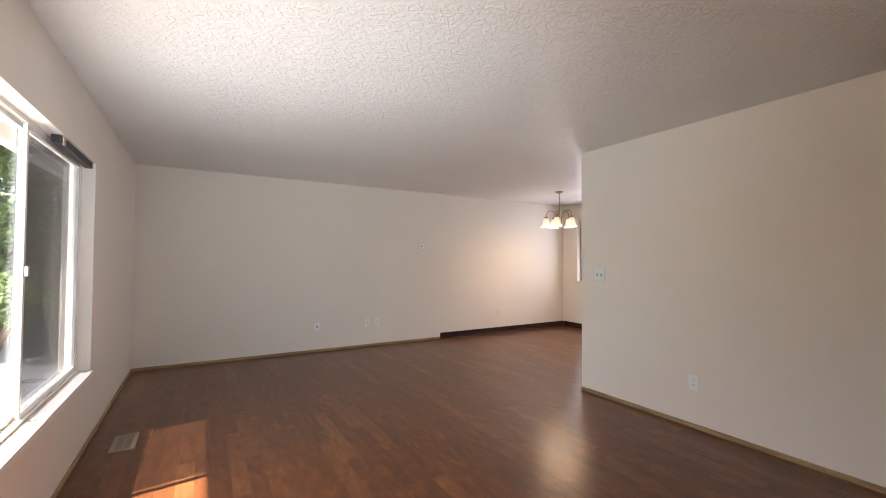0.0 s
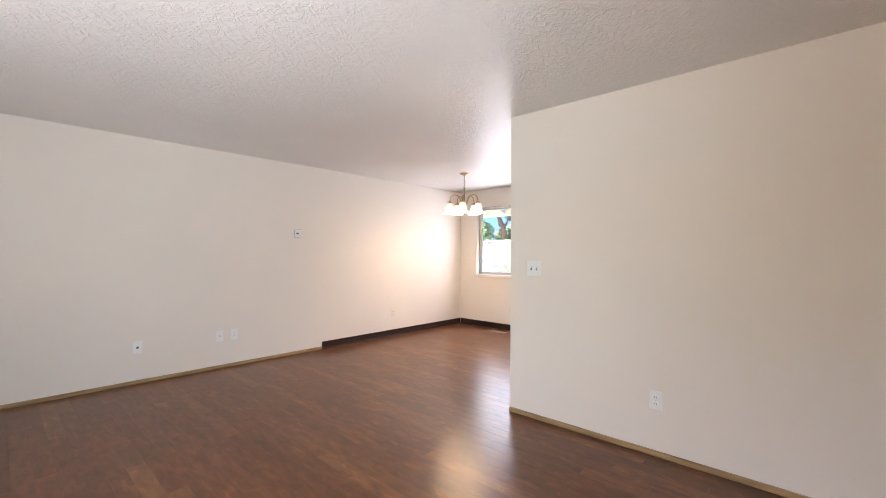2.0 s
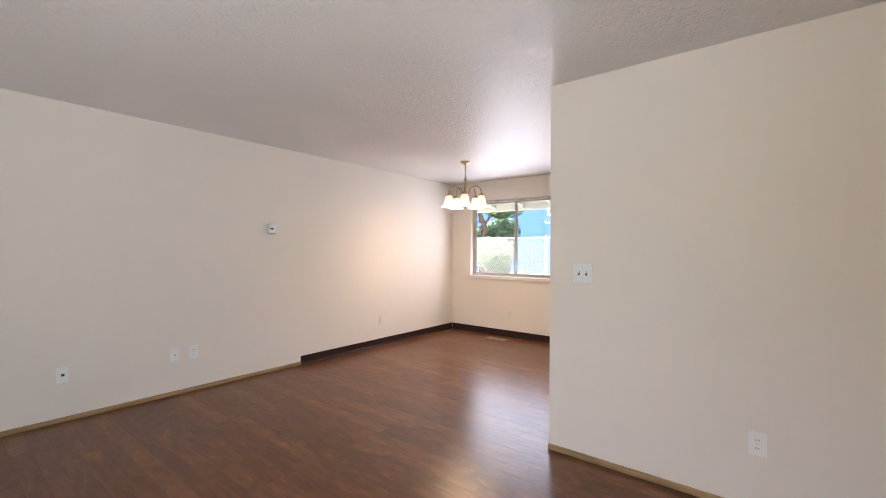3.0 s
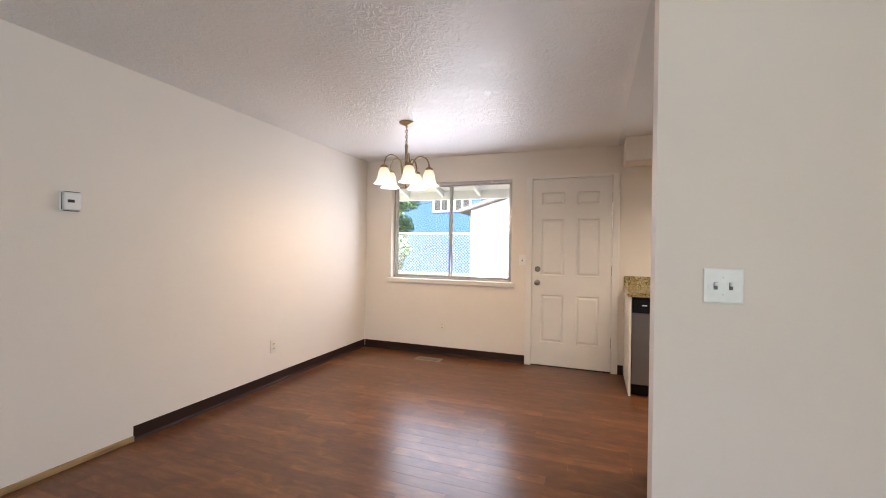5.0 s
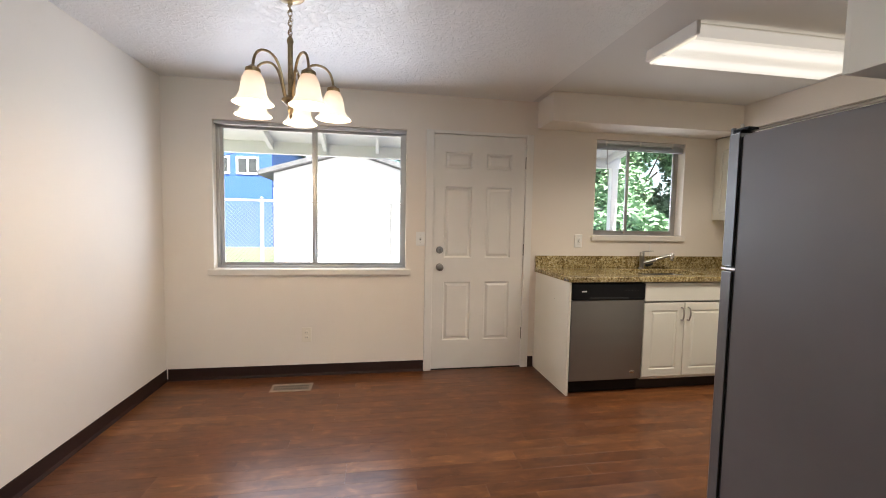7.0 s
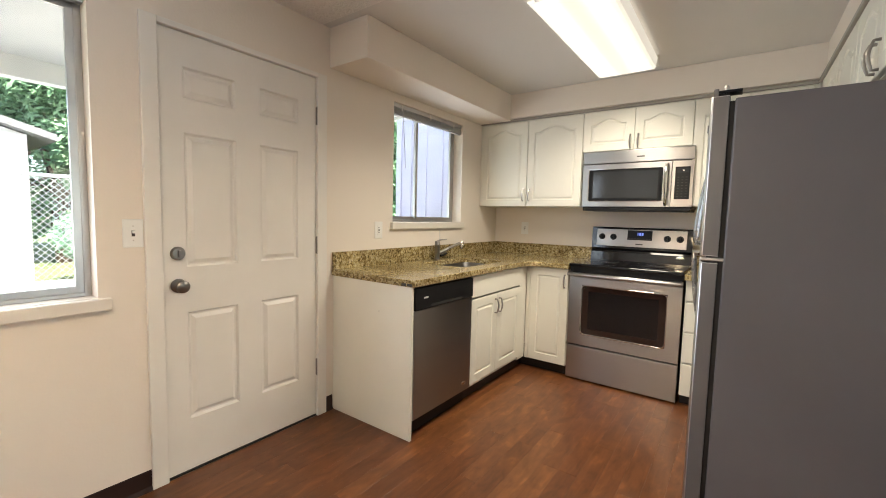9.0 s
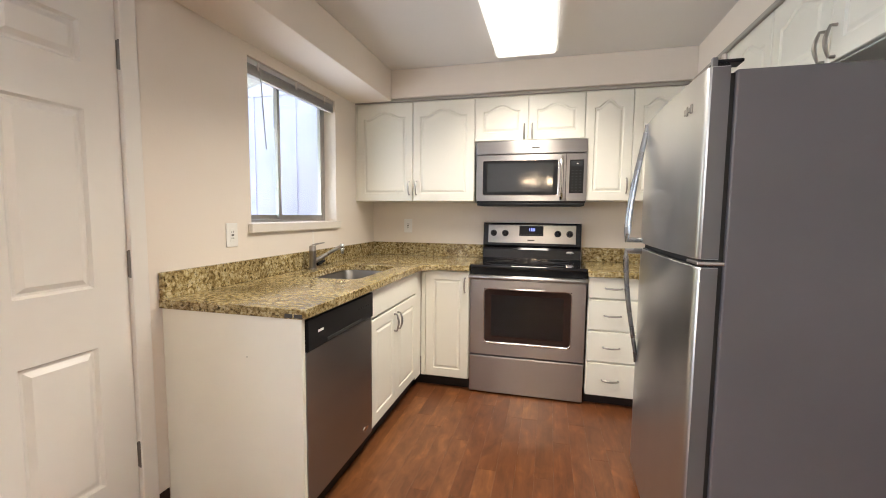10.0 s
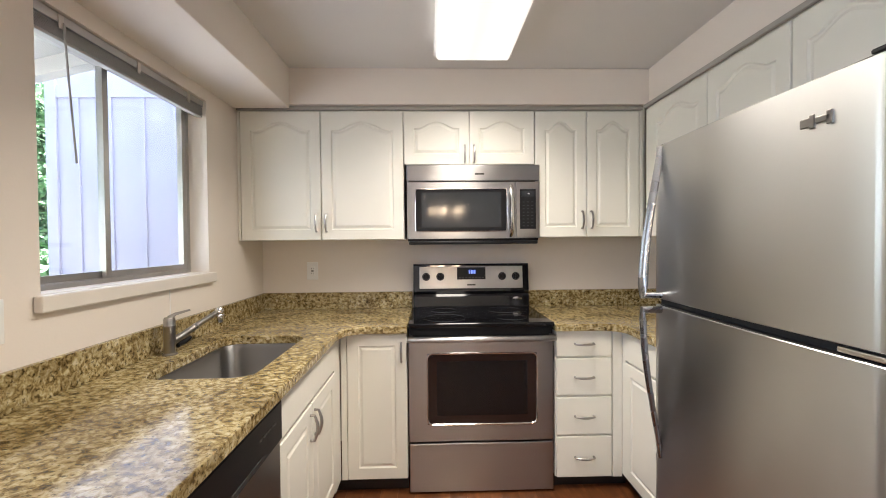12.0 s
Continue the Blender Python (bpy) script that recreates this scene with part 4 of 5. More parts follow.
fp = part("fascia", on_guard(bx(0.046, RW - 0.046, -0.003, 0.002, 0.008, 0.152, bevel=0.0015)), STEEL_H, bg, "brushed steel control fascia")
part("display", on_guard(bx(0.294, 0.482, -0.0045, -0.003, 0.066, 0.146, bevel=0.001)), BLACK, fp, "dark display panel")
for x, w in ((0.372, 0.005), (0.384, 0.014), (0.402, 0.014)):
    part("digit", on_guard(bx(x, x + w, -0.0055, -0.0046, 0.104, 0.128)), BLUE_LED, fp, "lit blue digit")
for i in range(8):
    part("key", on_guard(bx(0.304 + i * 0.022, 0.318 + i * 0.022, -0.0052, -0.0046, 0.074, 0.08)), SLOT, fp)
for x in (0.090, 0.183, 0.592, 0.682):
    k = part("knob", lathe([(0.026, 0), (0.026, 0.006), (0.022, 0.01), (0.019, 0.026), (0, 0.027)], tilt @ pose(x, -0.003, 0.086) @ out, 20), BLACK, fp, "round black knob", True)
    part("grip", on_guard(bx(x - 0.005, x + 0.005, -0.037, -0.027, 0.066, 0.106, bevel=0.002)), BLACK, k)
part("mark", on_guard(bx(0.36, 0.415, -0.004, -0.0029, 0.026, 0.036)), SLOT, fp)
part("badge", lathe([(0.03, 0), (0.03, 0.0015), (0.027, 0.002)], pose(0.69, 0.5275, 0.968) @ out @ Matrix.Diagonal((1, 0.42, 1, 1)), 20), BRIGHT, bg, "small oval silver badge", True)

# ---- microwave ----
mw = thing("microwave", (4.906, 0.752, 1.350), "stainless steel over-the-range microwave", "microwave", rz=180)
MW, MH = 0.782, 0.447
part("case", bx(0.002, MW - 0.002, 0.03, 0.36, 0.0, MH), BLACK, mw)
part("vent_grille", bx(0, MW, 0.0, 0.029, 0.352, MH, bevel=0.004), STEEL_H, mw, "brushed steel vent cover")
part("mark", bx(0.40, 0.455, -0.0015, 0, 0.388, 0.398), SLOT, mw)
dm = part("door", holed("y", 0, 0.029, 0.002, 0.640, 0.014, 0.346, [(0.050, 0.588, 0.056, 0.306)]), STEEL_H, mw, "brushed steel microwave door")
part("window", bx(0.048, 0.590, 0.003, 0.01, 0.054, 0.308), BLACK, dm, "dark glass window")
part("inner_window", bx(0.085, 0.555, 0.0012, 0.0028, 0.08, 0.285), DARKGLASS, dm)
part("window_trim", tube([(x, 0.0, z) for x, z in arc_rect(0.050, 0.588, 0.056, 0.306, 0.012, 3)], 0.003, 6, closed=True), BRIGHT, dm, smooth=True)
part("handle", tube([(0.612, 0.002, 0.03), (0.612, -0.03, 0.05), *[(0.612, -0.03 - 0.012 * math.sin(math.pi * i / 8), 0.05 + 0.25 * i / 8) for i in range(1, 8)], (0.612, -0.03, 0.30), (0.612, 0.002, 0.325)], 0.015, 10, flat=0.7), BRIGHT, dm, "bowed polished handle", True)
cp = part("control_panel", bx(0.644, MW, 0, 0.029, 0.014, 0.346, bevel=0.002), STEEL_H, mw, "brushed steel control panel")
kp = part("keypad", bx(0.665, 0.760, -0.002, 0, 0.068, 0.302, bevel=0.001), BLACK, cp, "black keypad")
part("display", bx(0.676, 0.750, -0.003, -0.002, 0.258, 0.292), DARKGLASS, kp)
part("digit", bx(0.712, 0.722, -0.0036, -0.003, 0.272, 0.278), PLATE, kp)
for r in range(8):
    for c in range(3):
        part("key", bx(0.680 + c * 0.026, 0.692 + c * 0.026, -0.0028, -0.002, 0.084 + r * 0.02, 0.089 + r * 0.02), RING, kp)
part("underside", bx(0.01, MW - 0.01, 0.004, 0.36, -0.02, 0.0, bevel=0.004), BLACK, mw, "black underside with filters")

# ---- dishwasher ----
dw = thing("dishwasher", (BF - 0.008, 2.468, 0), "stainless steel dishwasher with a black control strip", "dishwasher", rz=-90)
DW = 0.602
part("tub", bx(0.004, DW - 0.004, 0.04, 0.60, 0.09, 0.858), BLACK, dw)
part("door", bx(0.002, DW - 0.002, 0.004, 0.038, 0.108, 0.728, bevel=0.004), STEEL_Y, dw, "brushed steel door panel")
cs = part("control_strip", bx(0.002, DW - 0.002, -0.004, 0.038, 0.730, 0.856, bevel=0.006), BLACK, dw, "black control strip")
part("pocket_handle", bx(0.14, 0.46, -0.006, -0.0035, 0.736, 0.752, bevel=0.001), RUBBER, cs)
part("mark", bx(0.075, 0.115, -0.0046, -0.0038, 0.792, 0.802), PLATE, cs)
for i in range(5):
    part("indicator", bx(0.43 + i * 0.026, 0.442 + i * 0.026, -0.0046, -0.0038, 0.80, 0.806), RING, cs)
part("badge", lathe([(0.024, 0), (0.024, 0.001), (0.022, 0.0015)], pose(0.52, 0.004, 0.165) @ out @ Matrix.Diagonal((1, 0.4, 1, 1)), 20), BRIGHT, dw, "small oval silver badge", True)
part("toe_plate", bx(0.004, DW - 0.004, 0.055, 0.07, 0.004, 0.105), BLACK, dw, "black toe plate")

# ---- refrigerator ----
fr = thing("refrigerator", (3.958, 1.686, 0), "stainless top-freezer refrigerator with dark grey sides", "refrigerator", rz=90)
FW = 0.776
part("body", bx(0.0, FW, 0.082, 0.775, 0.02, 1.672, bevel=0.006), GREYPAINT, fr, "dark grey painted case")
part("gasket", bx(0.012, FW - 0.012, 0.066, 0.082, 0.06, 1.665), RUBBER, fr, "dark door gasket")
for x in (0.06, FW - 0.06):
    part("foot", lathe([(0.02, 0), (0.02, 0.02)], pose(x, 0.15, 0), 12), BLACK, fr)
part("base_grille", bx(0.02, FW - 0.02, 0.07, 0.082, 0.02, 0.055), BLACK, fr)


def bowed_door(z0, z1):
    """A door bowed along its width, with rounded front edges."""
    xs = [0.0, 0.0, 0.003, 0.009, 0.03] + [0.03 + (FW - 0.06) * i / 12 for i in range(1, 12)] + [FW - 0.03, FW - 0.009, FW - 0.003, FW, FW]
    ys = []
    for i, x in enumerate(xs):
        b = 0.012 * (2 * x / FW - 1) ** 2
        e = min(x, FW - x)
        ys.append(0.066 if i in (0, len(xs) - 1) else b + (0.008 * (1 - min(1, e / 0.01)) ** 2))
    bm = bmesh.new()
    rows = []
    for z, inset in ((z0, 0.002), (z0 + 0.002, 0), (z1 - 0.002, 0), (z1, 0.002)):
        rows.append([bm.verts.new((x, y + (inset if y < 0.06 else 0), z)) for x, y in zip(xs, ys)])
    k = len(xs)
    for a, b in zip(rows, rows[1:]):
        for i in range(k):
            bm.faces.new((a[i], a[(i + 1) % k], b[(i + 1) % k], b[i]))
    bm.faces.new(rows[0][::-1]), bm.faces.new(rows[-1])
    bmesh.ops.recalc_face_normals(bm, faces=bm.faces)
    return bm


def bowed_cap(z0, z1):
    """A thin plate with the bowed outline of the door's top."""
    n = 16
    pts = [(0.004 + (FW - 0.008) * i / n, 0.0035 + 0.012 * (2 * i / n - 1) ** 2 + (0.012 if i in (0, n) else 0)) for i in range(n + 1)]
    return prism(pts + [(FW - 0.002, 0.066), (0.002, 0.066)], z0, z1)


EDGE = surface("door_edge_paint", (0.17, 0.165, 0.165), 0.38, metal=0.4)
fz = part("freezer_door", bowed_door(1.136, 1.682), STEEL_V, fr, "brushed steel freezer door", True)
fd = part("fridge_door", bowed_door(0.062, 1.112), STEEL_V, fr, "brushed steel refrigerator door", True)
part("door_cap", bx(0.004, FW - 0.004, 0.03, 0.066, 1.682, 1.692, bevel=0.003), BLACK, fz)
# dark plate over the lower door's top, painting in the gap's shade
part("door_cap", bowed_cap(1.1121, 1.1134), RUBBER, fd, "dark plate for the shade in the door gap")
for d, z0, z1 in ((fz, 1.138, 1.68), (fd, 0.064, 1.110)):
    part("door_edge", bx(FW, FW + 0.0012, 0.021, 0.066, z0, z1), EDGE, d, "dull grey door edge")
# dark block standing for the shade in the split between doors
part("mullion", bx(0.01, FW - 0.01, 0.03, 0.08, 1.113, 1.135), RUBBER, fr, "dark filler for the shade between the doors")
part("hinge", bx(FW - 0.055, FW - 0.004, 0.028, 0.10, 1.692, 1.702, bevel=0.003), BLACK, fr, "dark top hinge cover")
part("corner_fin", bx(FW - 0.016, FW - 0.001, 0.020, 0.034, 1.676, 1.708, bevel=0.002), EDGE, fz, "dark corner cap")
part("hinge_pin", lathe([(0.008, 0), (0.008, 0.012), (0.005, 0.018)], pose(FW - 0.02, 0.055, 1.702), 10), CHROME, fr)
part("middle_hinge", bx(FW - 0.10, FW - 0.002, 0.012, 0.085, 1.118, 1.130, bevel=0.003), CHROME, fr, "bright middle hinge")


def blade(z_top, z_bot, flip):
    """A bowed blade handle; it stands off most at the split between the doors."""
    pts, rad, n = [], [], 14
    for i in range(n + 1):
        u = i / n
        z = z_top + (z_bot - z_top) * u
        v = u if not flip else 1 - u
        pts.append((0.044, 0.008 - 0.064 * math.sin(math.pi * 0.5 * v) ** 1.2, z))
        rad.append(0.012 + 0.006 * v)
    foot = (0.044, 0.012, z_bot) if not flip else (0.044, 0.012, z_top)
    pts, rad = (pts + [foot], rad + [0.016]) if not flip else ([foot] + pts, [0.016] + rad)
    return tube(pts, rad, 10, flat=0.7)


BLADE = surface("handle_silver", (0.36, 0.365, 0.375), 0.27, metal=1.0, vary=0.05)
part("handle", blade(1.675, 1.150, False), BLADE, fz, "bowed silver blade handle", True)
part("handle", blade(1.098, 0.57, True), BLADE, fd, "bowed silver blade handle", True)
for x, w, h in ((0.60, 0.026, 0.02), (0.622, 0.012, 0.03), (0.636, 0.034, 0.014), (0.66, 0.012, 0.028)):
    part("badge", bx(x, x + w, 0.0015, 0.0105, 1.594 - h / 2, 1.594 + h / 2, bevel=0.002), HARDWARE, fz, "small dark script badge")

# ---- lights ----
lt = thing("ceiling_light", (4.545, 1.68, H), "long fluorescent ceiling fixture with a prismatic lens, lit", "ceiling light")
LW, LL = 0.185, 0.615
part("pan", bx(-0.17, 0.17, -LL, LL, -0.03, 0, bevel=0.002), TRIM, lt)
bm = bmesh.new()
prof = [(-LW - 0.01, -0.022), (-LW, -0.078), (-LW + 0.012, -0.088), (LW - 0.012, -0.088), (LW, -0.078), (LW + 0.01, -0.022)]
ra, rb = [[bm.verts.new((x, y, z)) for x, z in prof] for y in (-LL + 0.004, LL - 0.004)]
bm2 = bmesh.new()
for i in (1, 2, 3):
    bm.faces.new((ra[i], ra[i + 1], rb[i + 1], rb[i]))
for v in (ra[0], ra[5], rb[0], rb[5]):
    bm.verts.remove(v)
for a, b in ((0, 1), (4, 5)):
    bm2.faces.new([bm2.verts.new((prof[k][0], y, prof[k][1])) for k, y in ((a, -LL + 0.004), (b, -LL + 0.004), (b, LL - 0.004), (a, LL - 0.004))])
bmesh.ops.recalc_face_normals(bm, faces=bm.faces)
part("lens", bm, TUBE, lt, "glowing acrylic lens")
part("lens_side", bm2, TUBE_SIDE, lt, "dimmer ribbed lens flanks")
for s in (-1, 1):
    part("end_cap", bx(-LW - 0.014, LW + 0.014, s * LL - 0.012, s * LL + 0.012, -0.07, -0.001, bevel=0.004), TRIM, lt, "white end cap")

ch = thing("chandelier", (4.541, 4.33, H), "antique brass chandelier with five lit frosted bell shades", "chandelier")
part("canopy", lathe([(0.066, 0), (0.066, -0.006), (0.058, -0.014), (0.03, -0.026), (0.012, -0.032), (0.009, -0.045), (0, -0.046)]), BRASS, ch, smooth=True)
for i in range(6):
    zc = -0.058 - i * 0.0225
    pts = [(0.009 * math.cos(a), 0, zc + 0.0155 * math.sin(a)) for a in (2 * math.pi * k / 12 for k in range(12))]
    m = Matrix.Rotation(radians(90 * (i % 2) + 20), 4, "Z")
    part("chain_link", tube([m @ Vector(p) for p in pts], 0.0022, 6, closed=True), BRASS, ch, smooth=True)
cord = [(0.012 * math.sin(i * 1.5), 0.012 * math.cos(i * 1.9), -0.045 - i * 0.0125) for i in range(13)]
part("cord", tube(cord, 0.002, 6), BRASS, ch, smooth=True)
part("stem", lathe([(0.004, -0.185), (0.012, -0.195), (0.016, -0.21), (0.012, -0.225), (0.0115, -0.46), (0.02, -0.468), (0.04, -0.482), (0.041, -0.492), (0.025, -0.505), (0.01, -0.515), (0.014, -0.527), (0.012, -0.54), (0.006, -0.55), (0.009, -0.558), (0.004, -0.572), (0, -0.574)]), BRASS, ch, smooth=True)
for i in range(5):
    a = radians(180 - 39 + 72 * i)
    c, s = math.cos(a), math.sin(a)
    rr = [(p.x, p.z) for p in bez((0.028, 0, -0.478), (0.05, 0, -0.40), (0.055, 0, -0.305), (0.122, 0, -0.300), 9)] + [(p.x, p.z) for p in bez((0.122, 0, -0.300), (0.18, 0, -0.298), (0.2, 0, -0.34), (0.203, 0, -0.395), 8)][1:]
    arm = part("arm", tube([(r * c, r * s, z) for r, z in rr], 0.0062, 8), BRASS, ch, smooth=True)
    m = pose(0.203 * c, 0.203 * s, 0)
    part("cup", lathe([(0.012, -0.388), (0.02, -0.395), (0.031, -0.402), (0.033, -0.412), (0.03, -0.42), (0.026, -0.422)], m, 18), BRASS, arm, smooth=True)
    bm = lathe([(0.026, -0.412), (0.036, -0.425), (0.046, -0.447), (0.052, -0.475), (0.056, -0.505), (0.066, -0.53), (0.083, -0.547), (0.087, -0.553), (0.082, -0.551), (0.063, -0.533), (0.052, -0.505), (0.042, -0.45), (0.026, -0.418)], m, 28)
    part("shade", bm, SHADE, arm, "frosted bell shade, glowing amber at its neck", True)
    lamp = bpy.data.lights.new("bulb", "POINT")
    lamp.energy, lamp.color, lamp.shadow_soft_size = 0.85, (1.0, 0.74, 0.46), 0.045
    bulb = new("bulb", lamp)
    bulb.location = (4.541 + 0.203 * c, 4.33 + 0.203 * s, H - 0.545)


# ---- outdoors ----
GROUND = surface("patio_concrete", (0.45, 0.43, 0.40), 0.85, vary=0.15, vscale=1.5, grain=40, grain_h=0.001)
LAWN = surface("lawn", (0.10, 0.13, 0.045), 0.9, vary=0.4, vscale=2, grain=60, grain_h=0.01)
OUTW = surface("white_siding", (0.80, 0.79, 0.86), 0.6, vary=0.05)
# white boards toned down to blue-grey: shade and sky tint put in the colour
STOREW = surface("storage_siding_dimmed", (0.38, 0.37, 0.455), 0.6, vary=0.05)
GARW = surface("garage_siding_paint", (0.74, 0.73, 0.76), 0.6, vary=0.05)
EAVE = surface("eave_paint", (0.70, 0.69, 0.68), 0.6, vary=0.06)
BLUEW = surface("blue_siding", (0.02, 0.075, 0.30), 0.6, vary=0.06)
ROOFM = surface("roof_shingle", (0.10, 0.10, 0.105), 0.9, vary=0.3, vscale=14)
MESHM = surface("galvanised_wire", (0.45, 0.46, 0.46), 0.45, metal=1.0)
BARK = surface("bark", (0.10, 0.07, 0.05), 0.9, vary=0.3, vscale=12)
LEAF = make_leaf("leaves", (0.13, 0.25, 0.13), (0.22, 0.37, 0.20))
LEAF2 = make_leaf("shrub_leaves", (0.06, 0.14, 0.03), (0.20, 0.30, 0.06))
ZG = -0.12
tagged(part("ground", bx(-400, 400, -400, 400, ZG - 0.3, ZG), LAWN), "grassy ground around the house", "ground", kind="structure")
# paving carried out to the garage so it bounces more light up indoors
tagged(part("patio", bx(XE + T, 14.1, -3, 11, ZG - 0.1, ZG + 0.02, bevel=0.01), GROUND), "pale concrete yard behind the house, extended to bounce light indoors", "pavement", kind="structure")
# forecourt widened and kept pale to throw sunlight onto the living room ceiling
tagged(part("bounce_forecourt", bx(-6.5, XW - T, -8, 12, ZG - 0.1, ZG + 0.02, bevel=0.01), GROUND), "pale concrete forecourt widened to bounce light into the living room", "pavement", kind="structure")
tagged(part("foundation", bx(XW - T, XE + T, YS - T, YN + T, ZG - 0.1, -0.02), GROUND), "concrete footing under the house", "foundation", kind="structure")


def eave_roof(name, xs, zs, y0, y1, n, label):
    """A sloping porch roof: boards, exposed rafters and a beam at its outer edge."""
    o = thing(name, (0, 0, 0), label, "porch roof", kind="structure")
    (xa, xb), (za, zb) = xs, zs
    bm = bmesh.new()
    v = [bm.verts.new((x, y, z + d)) for d in (0, 0.04) for x, z in ((xa, za), (xb, zb)) for y in (y0, y1)]
    for q in ((0, 1, 3, 2), (4, 6, 7, 5), (0, 4, 5, 1), (2, 3, 7, 6), (0, 2, 6, 4), (1, 5, 7, 3)):
        bm.faces.new([v[i] for i in q])
    bmesh.ops.recalc_face_normals(bm, faces=bm.faces)
    part("roof_boards", bm, EAVE, o)
    for i in range(n):
        y = y0 + 0.2 + (y1 - y0 - 0.4) * i / (n - 1)
        bm = bmesh.new()
        v = [bm.verts.new((x, y + s, z + d)) for d in (-0.09, 0) for x, z in ((xa, za), (xb, zb)) for s in (-0.022, 0.022)]
        for q in ((0, 1, 3, 2), (4, 6, 7, 5), (0, 4, 5, 1), (2, 3, 7, 6), (0, 2, 6, 4), (1, 5, 7, 3)):
            bm.faces.new([v[i] for i in q])
        bmesh.ops.recalc_face_normals(bm, faces=bm.faces)
        part("rafter", bm, EAVE, o)
    s = 1 if xb > xa else -1
    part("beam", bx(min(xb, xb + s * 0.09), max(xb, xb + s * 0.09), y0, y1, zb - 0.135, zb + 0.03, bevel=0.004), EAVE, o)
    for y in (y0 + 0.1, y1 - 0.1) if xb > 0 else ():
        part("post", bx(xb - 0.045, xb + 0.045, y - 0.045, y + 0.045, ZG + 0.02, zb - 0.135, bevel=0.004), EAVE, o)
    return o


eave_roof("porch_roof", (XE + T, 7.6), (2.58, 2.20), 0.62, 8.4, 13, "white porch roof with exposed rafters")
eave_roof("porch_roof", (XW - T, -1.62), (2.46, 2.34), -3.0, 6.5, 16, "white front eave with exposed rafters")

# the white wall takes the dimmed siding colour as its shade
store = thing("storage_wall", (0, 0, 0), "white board-and-batten wall beside the porch, its shade put in as blue-grey", "outdoor wall", kind="structure")
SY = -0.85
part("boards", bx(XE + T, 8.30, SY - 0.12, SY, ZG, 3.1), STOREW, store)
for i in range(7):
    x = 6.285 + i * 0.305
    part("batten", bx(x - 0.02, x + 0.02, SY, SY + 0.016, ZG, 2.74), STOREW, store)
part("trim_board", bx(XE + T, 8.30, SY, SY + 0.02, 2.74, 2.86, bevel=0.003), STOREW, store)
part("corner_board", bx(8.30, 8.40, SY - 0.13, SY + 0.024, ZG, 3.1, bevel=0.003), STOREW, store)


def house(name, x0, x1, y0, y1, z1, ridge, mat, label, windows=(), laps=True):
    """A gabled neighbour: lap siding, roof and windows; the gable end faces -x."""
    o = thing(name, (0, 0, 0), label, "building")
    ym = (y0 + y1) / 2
    bm = bmesh.new()
    pr = [(y0, ZG), (y1, ZG), (y1, z1), (ym, ridge), (y0, z1)]
    a, b = [[bm.verts.new((x, y, z)) for y, z in pr] for x in (x0, x1)]
    for i in range(5):
        bm.faces.new((a[i], a[(i + 1) % 5], b[(i + 1) % 5], b[i]))
    bm.faces.new(a[::-1]), bm.faces.new(b)
    bmesh.ops.recalc_face_normals(bm, faces=bm.faces)
    wall = part("wall", bm, mat, o)
    if laps:
        z = ZG + 0.2
        while z < z1:
            part("lap_board", bx(x0 - 0.014, x0, y0, y1, z, z + 0.17), mat, wall)
            z += 0.19
    for s, ye in ((-1, y0), (1, y1)):
        bm = bmesh.new()
        e = 0.35
        slope = (ridge - z1) / abs(ym - ye)
        pts = [(ym, ridge + 0.02), (ye + s * e, z1 - slope * e + 0.02)]
        v = [bm.verts.new((x, y, z + d)) for d in (0, 0.12) for x in (x0 - 0.3, x1 + 0.3) for y, z in pts]
        for q in ((0, 1, 3, 2), (4, 6, 7, 5), (0, 4, 5, 1), (2, 3, 7, 6), (0, 2, 6, 4), (1, 5, 7, 3)):
            bm.faces.new([v[i] for i in q])
        bmesh.ops.recalc_face_normals(bm, faces=bm.faces)
        part("roof", bm, ROOFM, o)
    for ya, yb, za, zb in windows:
        wdw = part("window", holed("x", x0 - 0.06, x0 - 0.005, ya, yb, za, zb, [(ya + 0.09, yb - 0.09, za + 0.09, zb - 0.09)]), OUTW, o, "white window frame")
        part("pane", bx(x0 - 0.03, x0 - 0.02, ya + 0.08, yb - 0.08, za + 0.08, zb - 0.08), DARKGLASS, wdw)
        part("mullion", bx(x0 - 0.045, x0 - 0.02, (ya + yb) / 2 - 0.03, (ya + yb) / 2 + 0.03, za + 0.08, zb - 0.08), OUTW, wdw)
    return o


house("garage", 14.2, 20, 2.5, 6.6, 2.52, 3.14, GARW, "pale lap-sided garage with a low gable roof")
house("apartment_building", 24, 34, 8.9, 19, 5.6, 7.6, BLUEW, "blue two-storey building with white windows", [(9.5, 10.54, 3.42, 4.28), (10.83, 11.85, 3.42, 4.28), (14.6, 15.7, 3.42, 4.28)], laps=False)


